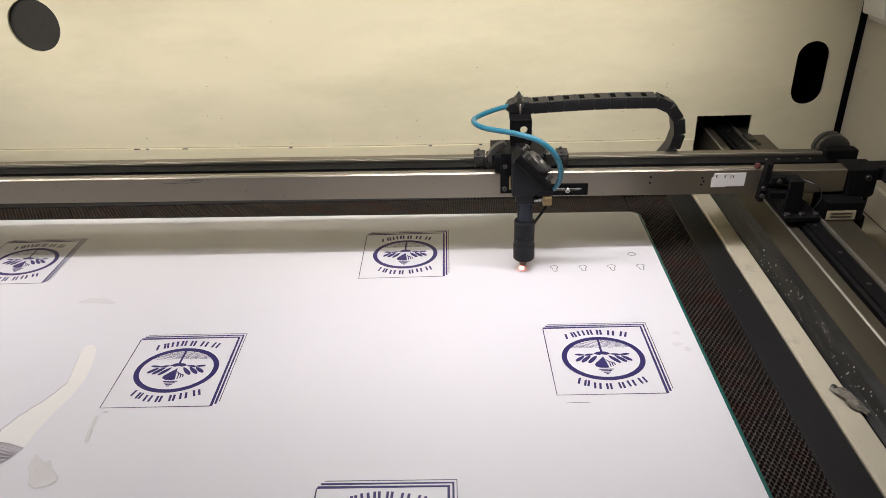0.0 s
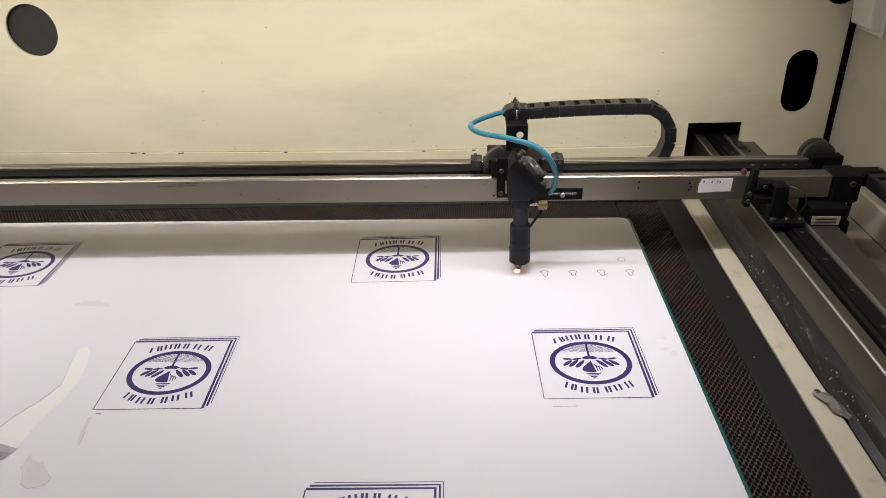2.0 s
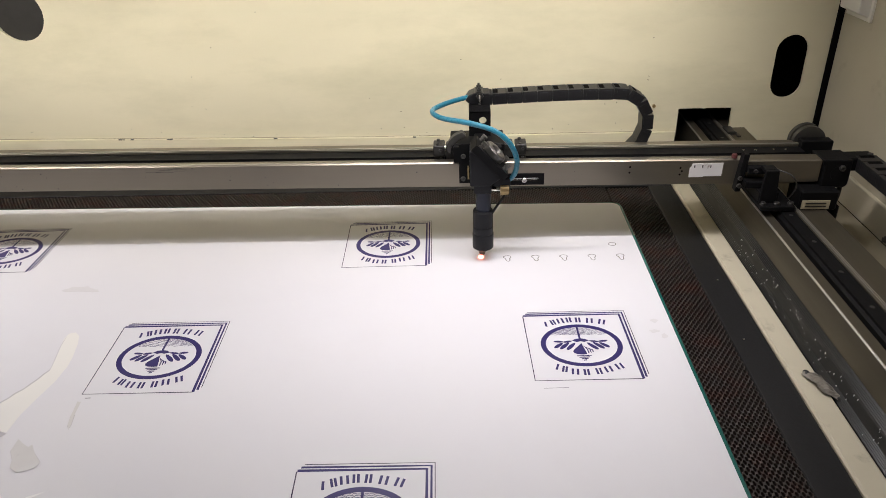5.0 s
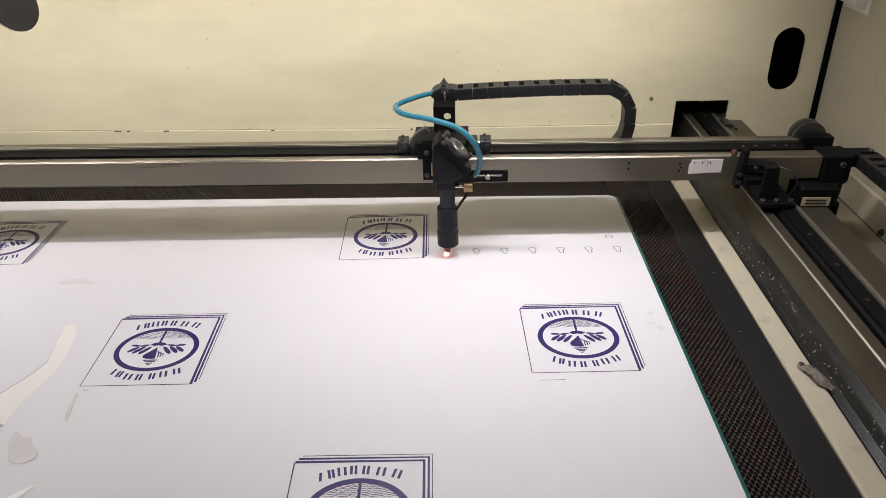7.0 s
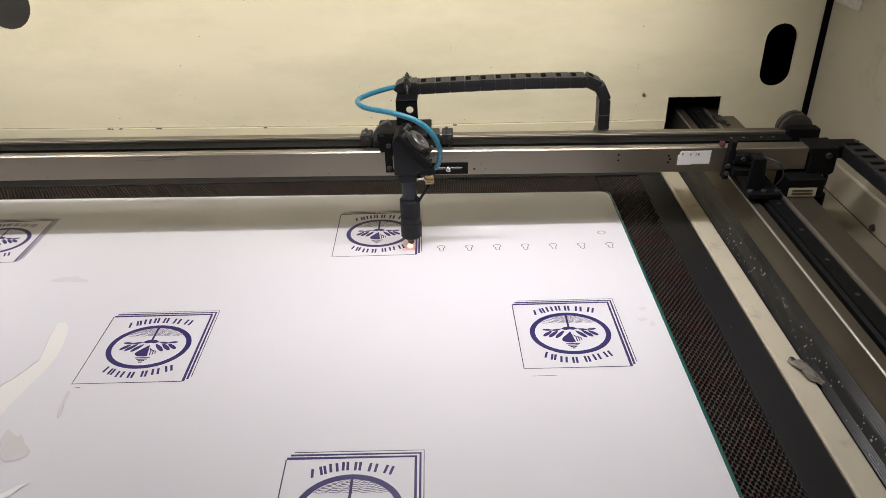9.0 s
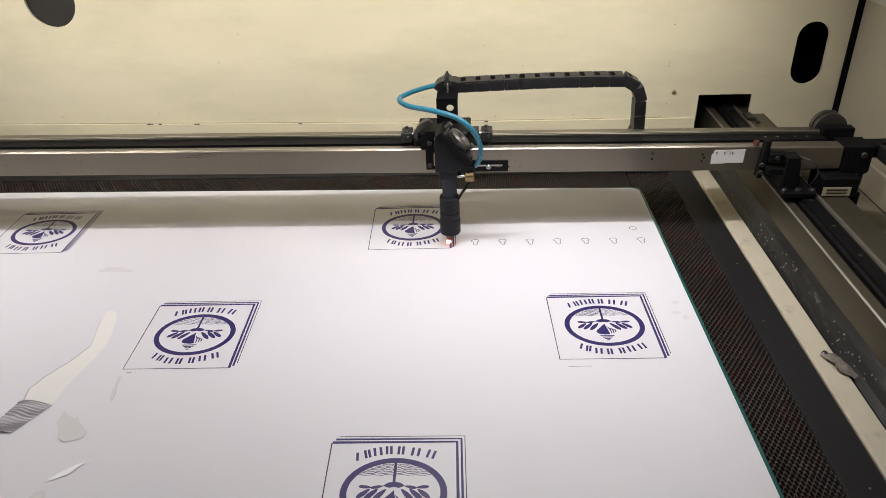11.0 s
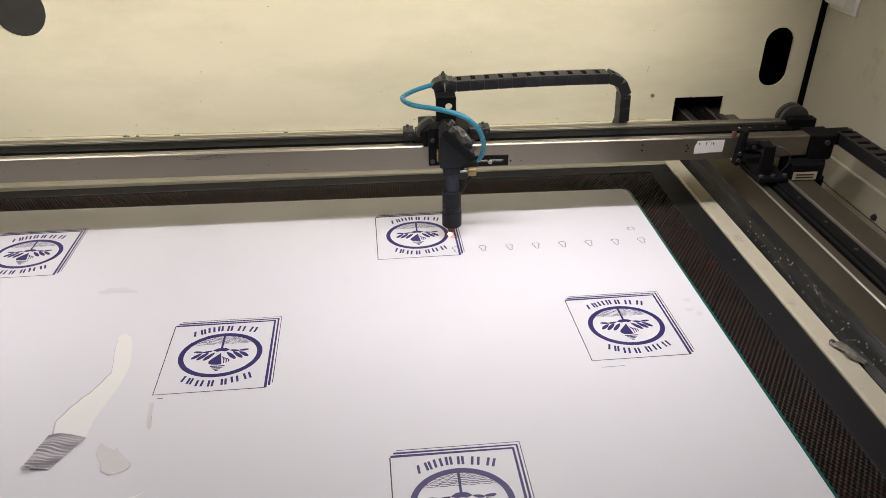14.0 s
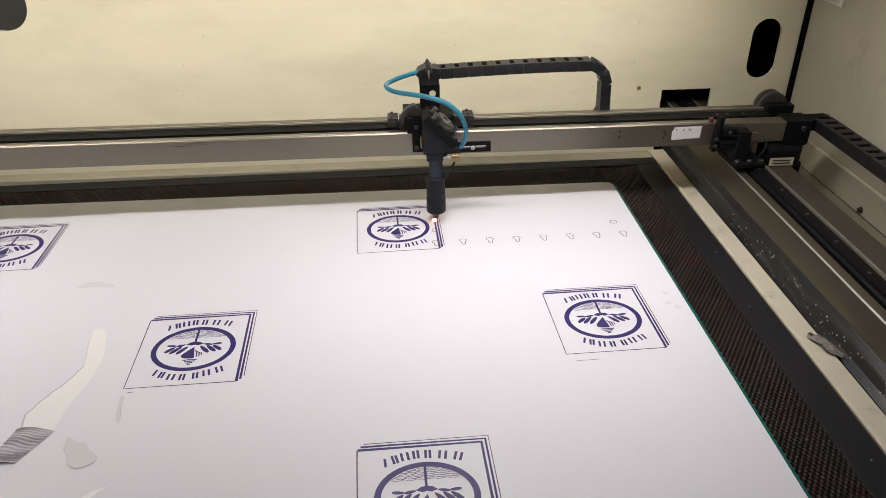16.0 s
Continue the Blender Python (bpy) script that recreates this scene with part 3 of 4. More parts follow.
def keyhole(bm):
    pts = [(4.4 * math.cos(u), 2.6 + 3.4 * math.sin(u)) for u in [math.pi * (-0.2 + 1.4 * k / 20) for k in range(21)]]
    pts += [(-2.3, -0.6), (-1.9, -2.6), (-1.8, -4.6), (-1.2, -6.4), (0.2, -7.4), (1.8, -7.0), (2.7, -5.4), (2.8, -3.4), (2.6, -1.2)]
    band(bm, pts, 0.42, 0.0, True)


def build_cuts():
    """Scorched outlines: the finished ones lie on the film, the others come up as the head leaves them."""
    bm = bmesh.new()
    keyhole(bm)
    done = part("keyhole_cut", bm, CUT, None, recalc=False)
    ringbm = bmesh.new()
    band(ringbm, oval(0, 0, 4.4, 3.9, 28), 0.40, 0.0, True)
    hole = part("round_cut", ringbm, CUT, None, recalc=False)
    made = []
    for k in range(8):
        x, y = 119 - 33.1 * k, 223.2 + 0.2 * k
        ob = done if k == 0 else new("keyhole_cut", done.data)
        ob.matrix_world = TILT @ pose(x * MM, y * MM, 0.00018)
        tagged(ob, "thin scorched keyhole outline cut into the film", "cut line", "cut outlines")
        made.append((ob, x, y))
    hole.matrix_world = TILT @ pose(0.1145, 0.2537, 0.00018)
    tagged(hole, "thin scorched round outline cut into the film", "cut line", "cut outlines")
    second = new("round_cut", hole.data)
    second.matrix_world = TILT @ pose(-0.1115, 0.2560, 0.00018)
    tagged(second, "thin scorched round outline cut into the film", "cut line", "cut outlines")
    return made, second


CUTS, LAST_CIRCLE = build_cuts()


def build_damage():
    bare = thing("torn_film_strip", "torn strip of film baring milky acrylic", "torn film")
    bare.matrix_world = TILT
    rim = [(-474, 85), (-468, 87), (-461, 80), (-456, 66), (-451, 45), (-449, 30), (-450, 8), (-455, -16), (-459, -40), (-459, -60), (-474, -58), (-489, -54), (-492, -38), (-484, -18), (-478, -6), (-470, 10), (-464, 25), (-467, 40), (-471, 60), (-475, 75)]
    part("bare_patch", plate(rim, [], 0.05, 0.14, "xy"), BARE, bare)
    bm = bmesh.new()
    band(bm, [(-489, -54), (-491, -46), (-492.5, -38), (-489, -30), (-486.5, -21), (-482, -15), (-480, -9), (-475, -3), (-472.5, 4), (-469, 11), (-467, 19), (-464, 25)], 0.75, 0.2)
    band(bm, [(-464, 25), (-467, 40), (-472, 60), (-474, 78)], 0.22, 0.2)
    part("torn_edge", bm, PEEL, bare, "grey torn film edge", recalc=False)
    bm = bmesh.new()
    band(bm, [(-474, 85), (-468, 87), (-461, 80), (-456, 66), (-451, 45), (-449, 30), (-450, 8), (-455, -16), (-459, -40)], 0.15, 0.2)
    part("torn_edge", bm, FILM, bare, recalc=False)
    roll = thing("rolled_film", "wrinkled grey curl of peeled film", "peeled film")
    roll.matrix_world = TILT
    bm = bmesh.new()
    rnd = random.Random(3)
    n, rows = 96, []
    a0, a1, b0, b1 = Vector((-492, -56, 0)), Vector((-458, -60, 0)), Vector((-500, -92, 0)), Vector((-477, -97, 0))
    for i in range(n + 1):
        u, row = i / n, []
        for j in range(13):
            v = j / 12
            p = (a0.lerp(a1, v)).lerp(b0.lerp(b1, v), u)
            h = 0.4 + 1.8 * math.sin(math.pi * min(1, max(0, v))) + (0.62 + 0.36 * math.sin(u * 13 + 2 + v * 2)) * math.sin(u * 88 + 6 * math.sin(u * 5) + v * 4 * math.cos(u * 7) + math.sin(v * 6)) + rnd.uniform(-0.12, 0.12)
            row.append(bm.verts.new((p.x, p.y + 1.0 * math.sin(v * 5 + u * 3), max(0.3, h))))
        rows.append(row)
    for a, b in zip(rows, rows[1:]):
        for j in range(12):
            bm.faces.new((a[j], a[j + 1], b[j + 1], b[j]))
    part("curl", bm, PEEL, roll, smooth=False)
    bm = bmesh.new()
    for turn, (ra, rb) in enumerate(((5.6, 2.9), (3.6, 1.7))):
        band(bm, [(-493.5 + (ra + 0.5 * math.sin(3 * q)) * math.cos(q) + 0.3 * (rb) * math.sin(q), -94.0 + rb * math.sin(q) - 0.2 * ra * math.cos(q)) for q in [0.35 * k for k in range(17)]], 0.45, 2.6 + 0.5 * turn)
    part("rolled_lip", bm, PEEL, roll, "rolled lip of the curl", recalc=False)
    for name, pts, lift in (("film_flake", [(-444, -68), (-438, -73), (-430, -78), (-428, -75), (-420, -86), (-411, -95), (-412, -101), (-418, -104), (-425, -106), (-433, -101), (-436, -92), (-443, -82)], 0.9), ("film_flake", [(-415, -21), (-411, -22), (-409, -39), (-406, -52), (-406, -57), (-409, -52), (-412, -40)], 0.8), ("film_flake", [(-391, -126), (-398, -132), (-403, -141), (-414, -147), (-420, -150), (-411, -139), (-402, -131)], 0.7), ("film_flake", [(-415, -157), (-421, -160), (-425, -170), (-417, -172), (-411, -163)], 1.3)):
        fl = thing(name, "loose grey flake of lifted film", "film flake", group="film flakes")
        fl.matrix_world = TILT
        bm = bmesh.new()
        mid = Vector((sum(p[0] for p in pts) / len(pts), sum(p[1] for p in pts) / len(pts)))
        c = bm.verts.new((mid.x, mid.y, 0.3 + lift))
        vs = [bm.verts.new((x, y, 0.25 + 0.5 * abs(math.sin(k * 0.9)))) for k, (x, y) in enumerate(pts)]
        for k in range(len(vs)):
            bm.faces.new((c, vs[k], vs[(k + 1) % len(vs)]))
        # the third flake gets its glare from the whiter colour
        part("lifted_skin", bm, GLARE if lift == 0.7 else SHADE_FILM, fl, smooth=True, recalc=False)
        bm = bmesh.new()
        band(bm, pts[len(pts) // 3:], 0.3, 0.3)
        part("torn_edge", bm, PEEL, fl, recalc=False)


build_damage()


# ---- gantry ----
GANTRY = thing("gantry_beam", "champagne aluminium gantry beam with black belt channel", "gantry beam")


def build_gantry():
    g = GANTRY
    part("beam", prism([(248, 81), (248, 109.5), (249.5, 111), (258, 111), (259, 110), (259, 98), (293, 98), (293, 110), (294, 111), (306, 111), (307, 110), (307, 82), (306, 81)], -1090, 336, "yz"), BRONZE, g)
    part("end_plate", prism([(240, 86), (240, 111), (241, 112), (258, 112), (258, 111.4), (247.6, 111.4), (247.6, 86)], 254, 335, "yz"), BRONZE, g, "tarnished bronze end plate")
    part("rail", prism([(270, 98), (270, 104), (272, 106), (272, 108.6), (290, 108.6), (290, 106), (292, 104), (292, 98)], -1090, 330, "yz"), BLACK, g, "dark linear rail in the channel")
    # pale strips laid on both channel lips draw their highlights
    part("lip", box(-1090, 330, 293.2, 295.2, 110.6, 111.6, 0.0), RODS, g, "bright strip for the highlight on the rear channel lip")
    part("lip", box(-1090, 245, 249.4, 251.4, 110.6, 111.4, 0.0), RODS, g, "bright strip for the highlight on the front channel lip")
    for x in (262, 276, 297, 311):
        part("rail_screw", cyl((x, 281, 108.8), 1.7, 0.8, n=10, bevel=0), STEEL, g)
    own = bmesh.new()
    for k in range(328):
        x = -1060 + k * 4.2
        box(x, x + 2.4, 262.2, 268, 103.2, 105.0, 0, own)
    tagged(part("belt_teeth", own, BLACK, g, "toothed drive belt"), kind="stuff")
    part("belt", box(-1062, 330, 262.0, 268.4, 105.0, 106.0, 0), BLACK, g)
    # worn label and small drilled holes
    lab = part("label", prism([(192.5, 89.6), (208, 89.9), (208.6, 90.6), (229, 90.8), (229.4, 106.8), (195, 106.2), (194, 102), (192.3, 101)], 247.3, 248.2, "xz"), LABEL, g, "scuffed white paper label")
    for x, z in ((197, 104.4), (206, 104.2), (215, 104.0)):
        part("scratch", box(x, x + 1.1, 247.0, 247.6, z - 3, z, 0), DULL, lab)
    for x, z in ((125, 96), (125, 103), (182, 101), (182, 93), (184, 97), (-40, 88)):
        part("drilled_hole", cyl((x, 247.9, z), 1.1, 0.5, "y", n=12, bevel=0), DARK, g)
    rnd, specks = random.Random(21), bmesh.new()
    for _ in range(26):
        x, z, r = rnd.uniform(-760, 180), rnd.uniform(83, 108), rnd.uniform(0.2, 0.55)
        box(x - r * rnd.uniform(1, 2), x + r, 247.75, 248.1, z - r, z + r * 0.6, 0, specks)
    for k in range(9):
        x, z = -405 + rnd.uniform(-22, 22), 104 + rnd.uniform(-3, 4.5)
        box(x - rnd.uniform(3, 9), x + rnd.uniform(3, 9), 247.75, 248.1, z, z + 0.3, 0, specks)
    part("paint_speck", specks, DULL, g, "small dark specks and rub marks")
    part("red_cap", lathe((241, 250, 112), [(3.2, 0), (3.2, 3), (2.6, 4.5), (0.1, 4.8)], 14), RED, g, "faded red cap", smooth=True)
    # right-hand carriage
    part("side_bracket", prism([(243, 76), (249, 76), (253, 121), (247, 121)], 236, 247, "xz", 0.6), BLACK, g)
    for x, z in ((246, 93), (246, 84)):
        screw(g, (x, 235.8, z), 2.6, mat=DULL)
    part("arm", box(250, 276, 226, 247, 84, 92, 0.8), BLACK, g)
    part("arm", box(252, 274, 232, 247, 99, 107, 0.8), BLACK, g)
    screw(g, (260, 231.6, 103), 2.4, mat=DULL)
    part("carriage_plate", box(262, 300, 205, 300, 66, 72, 1.0), BLACK, g)
    part("carriage_block", box(282, 306, 214, 290, 60.5, 66, 0.8), DULL, g)
    part("sensor_arm", prism([(263, 72), (282, 72), (279, 110), (265, 110)], 214, 219, "xz", 0.5), BLACK, g)
    part("sensor_fold", box(265, 279, 219, 232, 106, 110, 0.5), BLACK, g)
    for x in (266, 281, 296):
        screw(g, (x, 210, 72), 3.2, "z", DULL)
    part("lower_block", box(262, 284, 215, 246, 72, 84, 0.8), BLACK, g)
    part("end_block", prism([(337, 80), (364, 80), (367, 83), (367, 113), (334, 113), (337, 106)], 236, 268, "xz", 1.0), BLACK, g, "black bearing end block")
    screw(g, (356, 235.8, 104), 3.4, mat=DULL)
    part("wheel", lathe((345, 308, 110), [(4, -9), (17, -9), (19, -8), (19, -2), (16.5, -1), (16.5, 1), (19, 2), (19, 8), (17, 9), (4, 9)], 36, "y"), DULL, g, "dull metal belt pulley", smooth=True)
    part("wheel_block", box(330, 366, 284, 298, 100, 117, 1.0), BLACK, g)
    mot = part("motor", box(312, 354, 222, 258, 58, 82, 2.0), BLACK, g, "black stepper motor")
    part("motor_label", box(314, 345, 221.2, 221.9, 60.5, 71, 0), TAPE, mot, "yellowed motor label")
    bars = bmesh.new()
    for k in range(2):
        box(318, 341, 220.8, 221.1, 63 + k * 3.8, 64.6 + k * 3.8, 0, bars)
    part("label_bar", bars, DULL, mot)
    part("motor_flange", prism([(318, 40), (326, 32), (352, 32), (356, 38), (356, 57.5), (318, 57.5)], 226, 256, "xz", 1.5), BLACK, mot)
    part("motor_cap", box(345, 360, 226, 254, 38, 62, 2.0), BLACK, mot)
    part("cable", sweep([(279, 222, 109), (294, 214, 104), (300, 214, 90), (296, 220, 73)], 0.8, 6, 5), DULL, g, smooth=True)
    part("cable", sweep([(358, 250, 92), (364, 246, 78), (360, 240, 62), (352, 238, 56)], 2.8, 8, 5), CLAMP, g, "worn grey cable sleeve", smooth=True)
    part("boss", lathe((354, 235.5, 97), [(9, 0), (9, 1.2), (7.6, 2.0), (0.2, 2.0)], 24, "y"), BLACK, g, smooth=True)
    part("chain_nut", cyl((392, 251, 112.5), 3.0, 4.5, n=12), DULL, g)


build_gantry()


# ---- laser head ----
HEAD = thing("laser_head", "black laser head with turned nozzle on the gantry beam", "laser head")


def build_head():
    h = HEAD
    part("nozzle_tip", lathe((1.5, 0, 0), [(1.6, 4.5), (3.2, 5.0), (5.0, 11), (7.0, 13.5), (7.0, 15), (0.5, 15)], 28), COPPER, h, "small scorched copper nozzle tip", smooth=True)
    part("lens_ring", lathe((2.5, 0, 0), [(6, 14), (10.8, 14.2), (12.2, 15.6), (12.2, 33), (11.6, 33.8), (0.5, 33.8)], 40), BODY, h, "knurled black lens ring", smooth=True)
    part("lens_ring", lathe((2.5, 0, 0), [(9, 33.8), (11.3, 33.9), (11.6, 34.8), (11.6, 42), (10.8, 42.4), (10.8, 43.4), (11.6, 43.9), (11.6, 62), (10.6, 63.4), (0.5, 63.4)], 40), BODY, h, smooth=True)
    part("focus_tube", lathe((3, 0, 0), [(8.6, 63.4), (8.6, 96), (0.5, 96)], 36), NAVY, h, "blue-black anodised focus tube", smooth=True)
    part("collar", box(-8, 12, -11, 11, 87, 99, 1.2), BODY, h)
    part("collar_ear", box(11.5, 17.5, -5, 5, 88, 98, 0.8), BODY, h)
    knob = bmesh.new()
    lathe((0, 0, 0), [(4.5, 0), (6.1, 0.3), (6.1, 9.2), (5.2, 10), (0.2, 10)], 24, "x", knob)
    k = part("brass_knob", knob, BRASS, h, "ribbed brass thumb knob", smooth=True)
    k.location = (0.0215, -0.006, 0.0905)
    for j in range(14):
        a = 2 * math.pi * j / 14
        part("rib", box(0.5, 9.2, 6.05 * math.cos(a) - 0.45, 6.05 * math.cos(a) + 0.45, 6.05 * math.sin(a) - 0.45, 6.05 * math.sin(a) + 0.45, 0), BRASS, k)
    part("knob_screw", cyl((17, -6, 90.5), 1.8, 12, "x", n=12), STEEL, h)
    # mirror housing with its sloping mirror plate
    part("mirror_housing", prism([(-12, 97), (10, 97), (22, 105.5), (22, 109), (-7, 140), (-12, 137)], -12, 20, "xz", 1.0), BODY, h, "charcoal cast mirror housing")
    m = part("mirror_plate", box(-25, 25, -16, 17, -2, 7.0, 0.8), BLACK, h, "tilted black mirror plate")
    m.matrix_local = pose(0.0080, 0, 0.1240, 0, 46, 0)
    ring = part("mirror_mount", lathe((0, 0, 0), [(10, 0), (14, 0), (14, 6), (12.5, 7.5), (7, 7.5), (6, 4), (0.2, 4)], 28), ALU, m, "grey round mirror mount", smooth=True)
    ring.location = (0, 0.004, 0.0068)
    for x, y in ((-18, -9), (-18, 12), (18, -9), (18, 12), (0, 14)):
        s = part("spring_screw", lathe((0, 0, 0), [(3.0, 0), (3.0, 1.4), (2.2, 1.7), (2.2, 2.6), (3.0, 3), (3.0, 4), (2.0, 4.4), (2.0, 5), (3.2, 5.3), (3.2, 7.6), (0.2, 8)], 12), ALU, m, "sprung steel adjusting screw", smooth=True)
        s.location = (x * MM, y * MM, 0.0068)
    # plates that tie the housing to the carriage
    part("back_plate", plate(rect(-24, 10, 90, 137), [oval(-20, 96, 1.8, 1.8, 10)], 14, 21), BLACK, h)
    for x, z in ((-19.5, 96), (-19, 123)):
        screw(h, (x, 13.9, z), 2.7, mat=DULL)
    part("brass_strip", box(-14.5, -12.6, 6, 13, 98, 112, 0.3), BRASS, h)
    part("tall_bracket", plate(rect(-12, 13, 126, 160), [oval(4, 149.5, 4.3, 4.3, 20)], 56, 59), BLACK, h, "black upright bracket with a round hole")
    part("bracket_flange", box(-12, 13, 56, 101, 158.4, 161, 0.5), BLACK, h)
    part("bracket_gusset", box(-6, 6, 20, 57, 126, 134, 0.8), BLACK, h)
    part("carriage", box(-34, 28, 30, 76, 122.6, 131, 1.0), BLACK, h)
    part("carriage_skirt", box(-30, 24, 21, 28, 112, 131, 0.8), BLACK, h)
    arc = [(-38 + 26 * (1 - math.cos(a)), 124 + 22 * math.sin(a)) for a in [radians(d) for d in range(0, 75, 8)]]
    arc2 = [(x + 4.5, z - 5) for x, z in reversed(arc)]
    part("curved_lever", prism(arc + arc2, 30, 40, "xz", 0.4), DULL, h, "curved grey belt lever")
    for x0 in (-47, 47):
        part("stop_clamp", box(x0 - 6.5, x0 + 6.5, 36, 56, 114, 127, 0.8), CLAMP, h, "small grey belt clamp")
        part("stop_clamp", box(x0 - 5.5, x0 + 6.0, 38, 54, 108.8, 113.6, 0.8), CLAMP, h, "small grey belt clamp")
        for dy in (38, 52):
            screw(h, (x0 - 1, dy + 1, 127), 2.1, "z", DULL)
        screw(h, (x0 + 2, 35.9, 122), 1.9, "y", DULL)
        screw(h, (x0 + 2, 37.9, 111), 1.5, "y", DULL)
    part("belt_block", box(-39, -22, 34, 52, 111, 127, 1.0), CLAMP, h, "grey belt block")
    part("belt_block", box(26, 38, 36, 54, 112, 128, 1.0), CLAMP, h, "grey belt block")
    part("clamp_bolt", cyl((-40, 44, 122), 2.4, 16, "x", n=12), STEEL, h)
    part("clamp_bolt", cyl((40, 44, 122), 2.4, 14, "x", n=12), STEEL, h)
    # slotted bracket
    slot = [(q[1] + 48, q[0] + 102.5) for q in pill(0, 0, 1.9, 16.5)]
    part("slotted_bracket", plate(rect(22, 70, 96, 109), [slot], -7, -4.5), BLACK, h)
    part("slot_shine", box(32, 64, -4.2, -3.4, 100.8, 104.2, 0), STEEL, h, "bright bar seen through the slot")
    screw(h, (48, -7.2, 102.5), 2.9)
    part("bracket_stub", box(14, 33, -8, 2, 95, 104, 0.8), BODY, h)
    # hoses
    part("air_hose", sweep([(-8, 88, 168), (-22, 80, 168), (-42, 60, 168), (-53, 38, 168), (-42, 14, 168), (-10, -9, 169), (15, -17, 163), (31, -18, 149), (39, -13, 129), (38, -8, 112), (32, -4, 101)], 2.9, 14, 10), TEAL, h, "teal plastic air hose", smooth=True)
    part("thin_hose", sweep([(27, -2, 86), (25, -4, 80), (18, -6, 70), (12.5, -4, 60)], 1.5, 8, 6), BODY, h, smooth=True)
    glow = part("cutting_spot", lathe((0, 0, 0), [(0.3, 0.25), (2.9, 0.3), (3.2, 1.0), (2.2, 2.6), (0.3, 3.4)], 16), GLOW, h, "glowing pink-orange cutting spot", smooth=True)


build_head()


# ---- cable chains ----
CHAIN = thing("cable_chain", "black plastic cable chain looping behind the gantry", "cable chain")
PITCH = 17.6
TOP_Z, LOOP_R = 168.0, 36.0


def link_bmesh(pitch, high, wide):
    """One closed chain link with chamfered ends."""
    h, w, p = high / 2, wide / 2, pitch / 2
    c = [(-p * 0.99, -h * 0.80), (-p * 0.92, -h), (p * 0.90, -h), (p * 1.0, -h * 0.78), (p * 1.0, h * 0.80), (p * 0.94, h), (-p * 0.94, h), (-p * 0.99, h * 0.84)]
    return prism(c, -w, w, "xz", 0.25)


def make_link(parent, pitch, high, wide):
    ob = part("link", link_bmesh(pitch, high, wide), RUBBER, parent)
    # slot is a black block; its colour gives the shade of an opening
    part("slot", box(-pitch * 0.42, -pitch * 0.10, -wide * 0.30, wide * 0.30, high / 2 - 1.5, high / 2 + 0.3, 0), DARK, ob, "near-black block for the shaded slot in the link")
    part("cheek_panel", box(-pitch * 0.30, pitch * 0.34, -wide / 2 - 0.25, -wide / 2 + 0.5, -high * 0.36, high * 0.36, 0.15), RUBBER, ob)
    return ob


def same_link(ob, parent):
    k = new("link", ob.data)
    k.parent = parent
    for c in ob.children:
        d = new(c.name.split(".")[0], c.data)
        d.parent = k
    return k


LINKS = [make_link(CHAIN, PITCH, 13.2, 22)]
for k in range(25):
    LINKS.append(same_link(LINKS[0], CHAIN))


def link_pose(k, hx):
    """Where link k lies when the head stands at hx: a straight upper run, the bend, and the lower run."""
    start = hx - 2
    # the further out the head, the tighter the first knee
    tight = min(1.0, max(0.0, (-70 - hx) / 35))
    bend = 131 + 0.5 * (hx + 18.4) + 8 * tight
    s = (k + 0.5) * PITCH
    run = bend - start
    y = 315
    if s < run:
        u = s / run
        return pose((start + s) * MM, y * MM, (TOP_Z - 2.0 + 4.2 * math.sin(math.pi * 0.62 * u)) * MM, 0, math.degrees(-4.2 * 0.62 * math.pi * math.cos(math.pi * 0.62 * u) / run), 0)
    # past the run the links fold over
    r1, hang = LOOP_R - 10 * tight, 28 * tight
    x, z, a, left = bend, TOP_Z + 1.9, 0.0, s - run
    while left > 0:
        d = min(1.0, left)
        x, z, left = x + d * math.cos(a), z - d * math.sin(a), left - d
        if hang > 0 and a >= radians(88):
            hang -= d
        else:
            a = min(math.pi, a + d / (r1 if a < radians(88) else r1 + 13))
    return pose(x * MM, y * MM, z * MM, 0, min(179.0, math.degrees(a)), 0)


part("chain_clamp", prism([(-16, 166), (-10, 161.2), (12, 161.2), (12, 174.5), (-6, 174.5), (-12, 172)], 79, 101, "xz", 0.8), RUBBER, HEAD, "black chain end clamp")
part("clamp_strap", box(-5, 5, 76.5, 101.5, 174.6, 176.2, 0.4), DULL, HEAD)
for y in (80, 96):
    part("clamp_washer", lathe((0, y, 176), [(4.2, 0), (4.2, 1.0), (2.8, 1.2), (2.8, 3.6), (1.4, 4.0), (1.4, 6.0), (0.1, 6.0)], 12), DULL, HEAD, "grey nut and washer", smooth=True)
part("clamp_bolt", cyl((1, 77, 165), 1.5, 16, "z", n=10), STEEL, HEAD)
part("clamp_nut", lathe((1, 77.5, 171.5), [(4.4, -1.4), (4.4, 1.4), (0.1, 1.4)], 6, "y"), DULL, HEAD)

SIDE_CHAIN = thing("cable_chain", "black plastic cable chain along the side wall", "cable chain")
part("chain_bracket", box(364, 396, 240, 262, 96, 111, 1.0), BLACK, SIDE_CHAIN)
link_y = make_link(SIDE_CHAIN, 18, 15, 24)
for k in range(46):
    ob = link_y if k == 0 else same_link(link_y, SIDE_CHAIN)
    ob.matrix_local = pose(0.386, (240 - 18 * k) * MM, (103.5 - 0.02 * k * k * 0.2) * MM, 0, 0, -90)


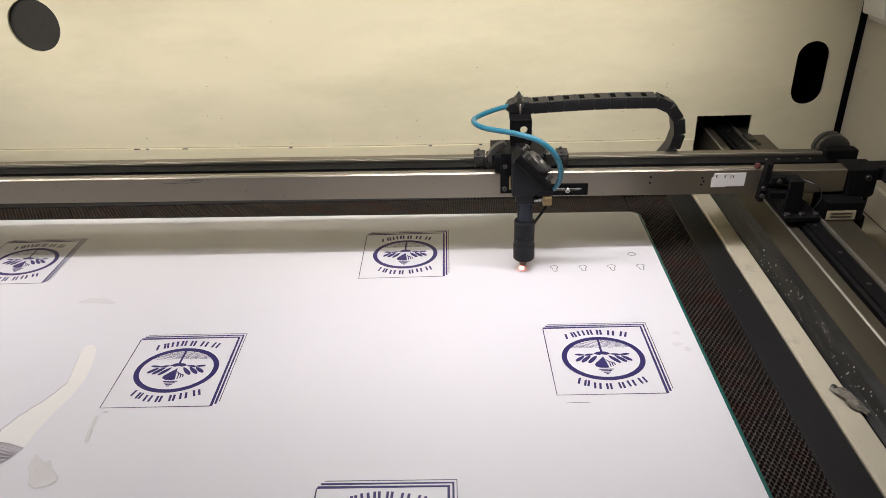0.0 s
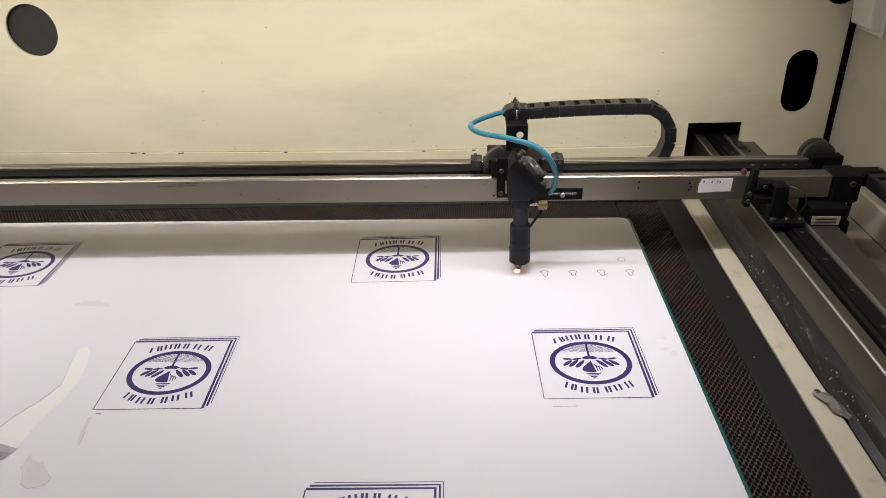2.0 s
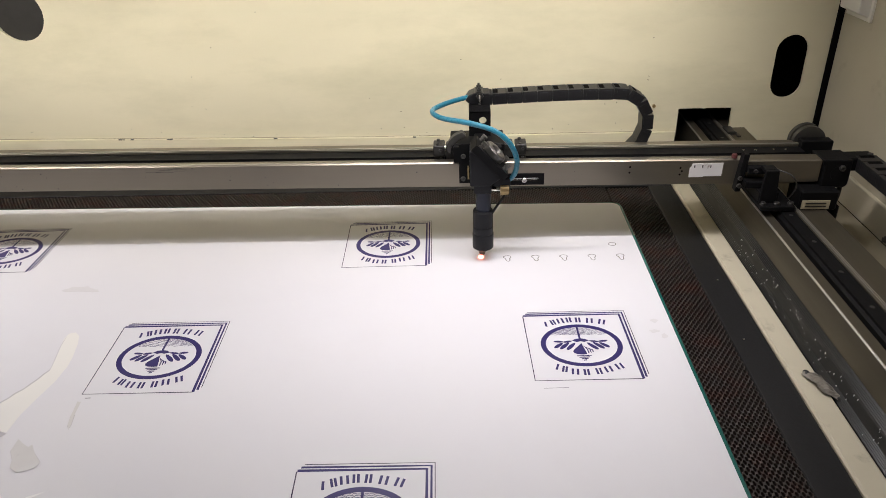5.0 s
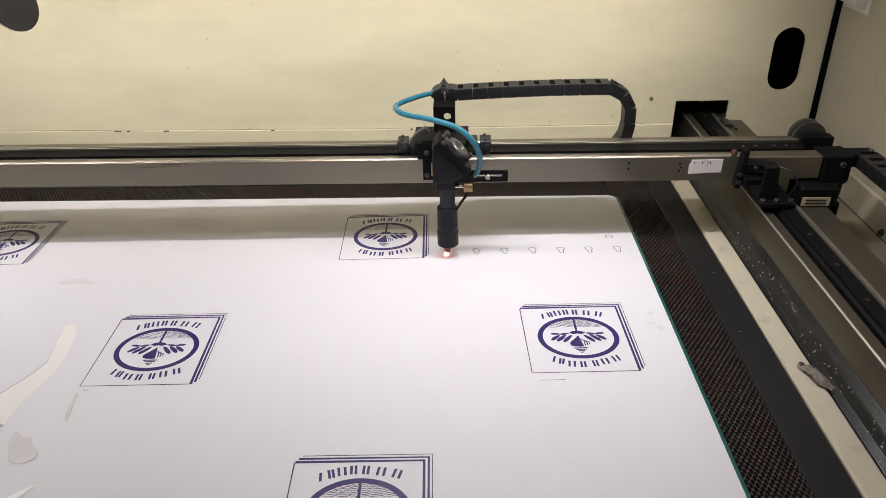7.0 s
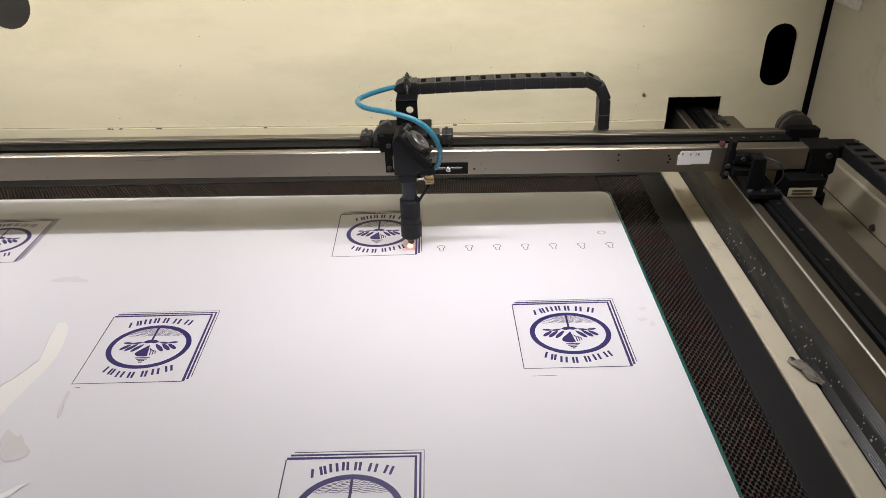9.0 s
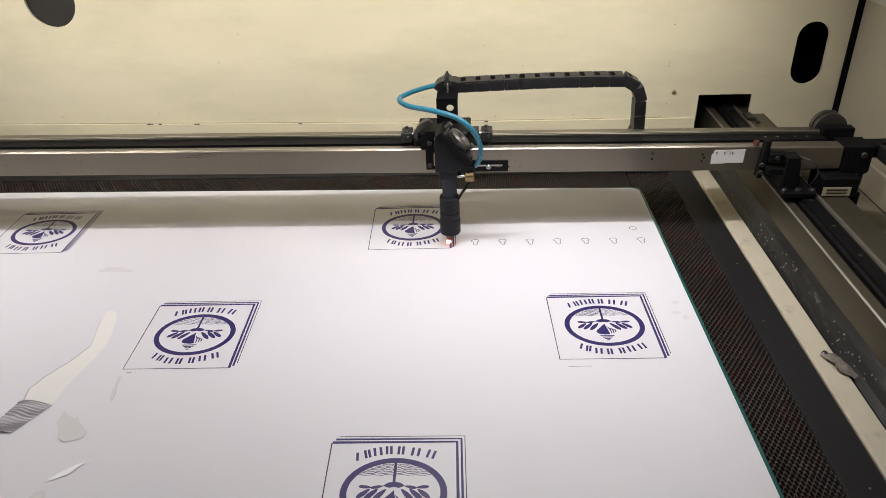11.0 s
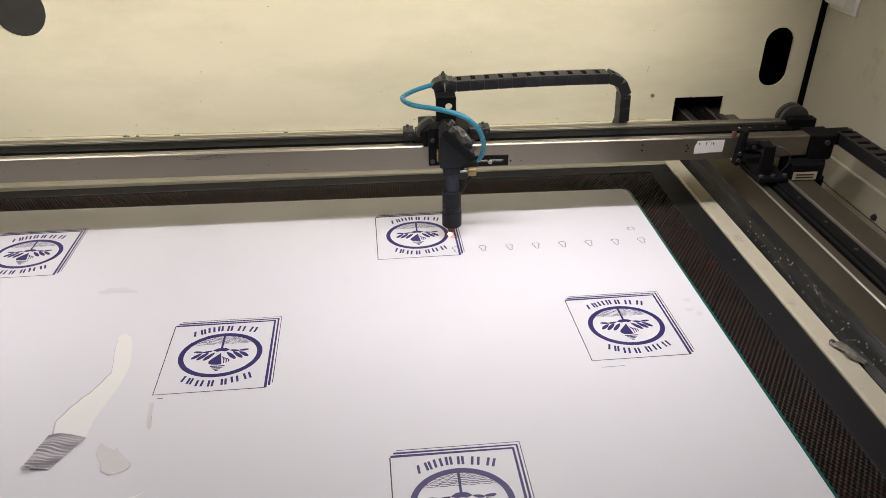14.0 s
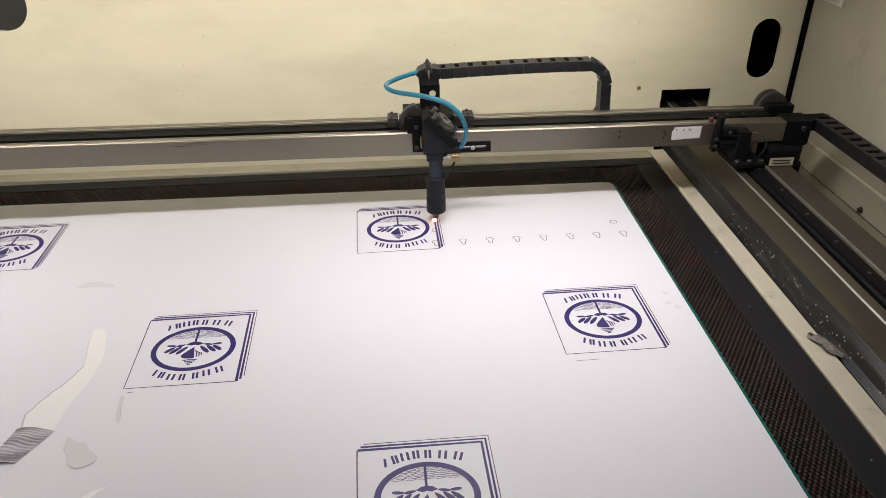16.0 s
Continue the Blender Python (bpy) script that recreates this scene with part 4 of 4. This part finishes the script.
# ---- motion: seconds, head across, gantry along (millimetres) ----
HEAD_ROWS = [
    (0, -18.4, 0.0), (0.5, -17.2, -5.5), (1.0, -13.2, -7.8), (1.5, -12.6, -1.4), (2.0, -12.1, 4.1), (2.25, -12.3, 4.8),
    (2.45, -46.5, 5.2), (2.6, -48.5, 5.0), (3.0, -51.5, 2.2), (3.5, -49.4, -4.3), (4.0, -47.2, -9.3), (4.5, -44.9, -4.0), (5.0, -44.4, 2.0), (5.4, -45.9, 4.8),
    (5.6, -80.4, 5.2), (6.0, -83.4, 3.0), (6.5, -83.0, -1.8), (7.0, -82.0, -8.4), (7.5, -77.6, -6.9), (8.0, -76.5, -0.5), (8.5, -79.0, 4.6), (8.57, -80.0, 4.7),
    (8.75, -113.4, 5.2), (9.3, -117.4, 2.2), (9.8, -115.4, -4.3), (10.3, -113.2, -9.3), (10.7, -111.5, -6.0), (11.0, -111.4, -1.7), (11.5, -112.0, 6.7), (11.65, -112.3, 8.0),
    (11.9, -115.0, 29.0), (12.0, -115.2, 30.8), (12.5, -111.4, 36.6), (13.0, -107.0, 32.3), (13.5, -110.1, 28.1), (14.0, -117.2, 35.1), (14.1, -118.0, 37.0),
    (14.35, -131.0, 54.5), (14.5, -129.8, 55.4), (15.0, -123.6, 55.4), (15.5, -117.1, 54.7), (16.0, -111.2, 54.8),
]


# the beam hangs slightly higher at its far end, in degrees
LEAN = 0.38


def motions():
    walk(GANTRY, [(t, pose(0, y * MM, LEAN * 0.0008, 0, LEAN, 0)) for t, x, y in HEAD_ROWS])
    walk(SIDE_CHAIN, [(t, pose(0, y * MM, 0)) for t, x, y in HEAD_ROWS])
    walk(CHAIN, [(t, pose(0, y * MM, 0)) for t, x, y in HEAD_ROWS])
    walk(HEAD, [(t, pose(x * MM, (225.0 + y) * MM, 0)) for t, x, y in HEAD_ROWS])
    for k, ob in enumerate(LINKS):
        walk(ob, [(t, link_pose(k, x)) for t, x, y in HEAD_ROWS])
    # each outline comes up through the film once it has been cut
    for k, t in ((4, 2.2), (5, 5.4), (6, 8.55), (7, 11.6)):
        ob, x, y = CUTS[k]
        low, top = TILT @ pose(x * MM, y * MM, -0.002), TILT @ pose(x * MM, y * MM, 0.00018)
        walk(ob, [(0, low), (t - 0.1, low), (t, top), (16.0, top)])
    low, top = TILT @ pose(-0.1115, 0.256, -0.002), TILT @ pose(-0.1115, 0.256, 0.00018)
    walk(LAST_CIRCLE, [(0, low), (13.9, low), (14.0, top), (16.0, top)])


motions()
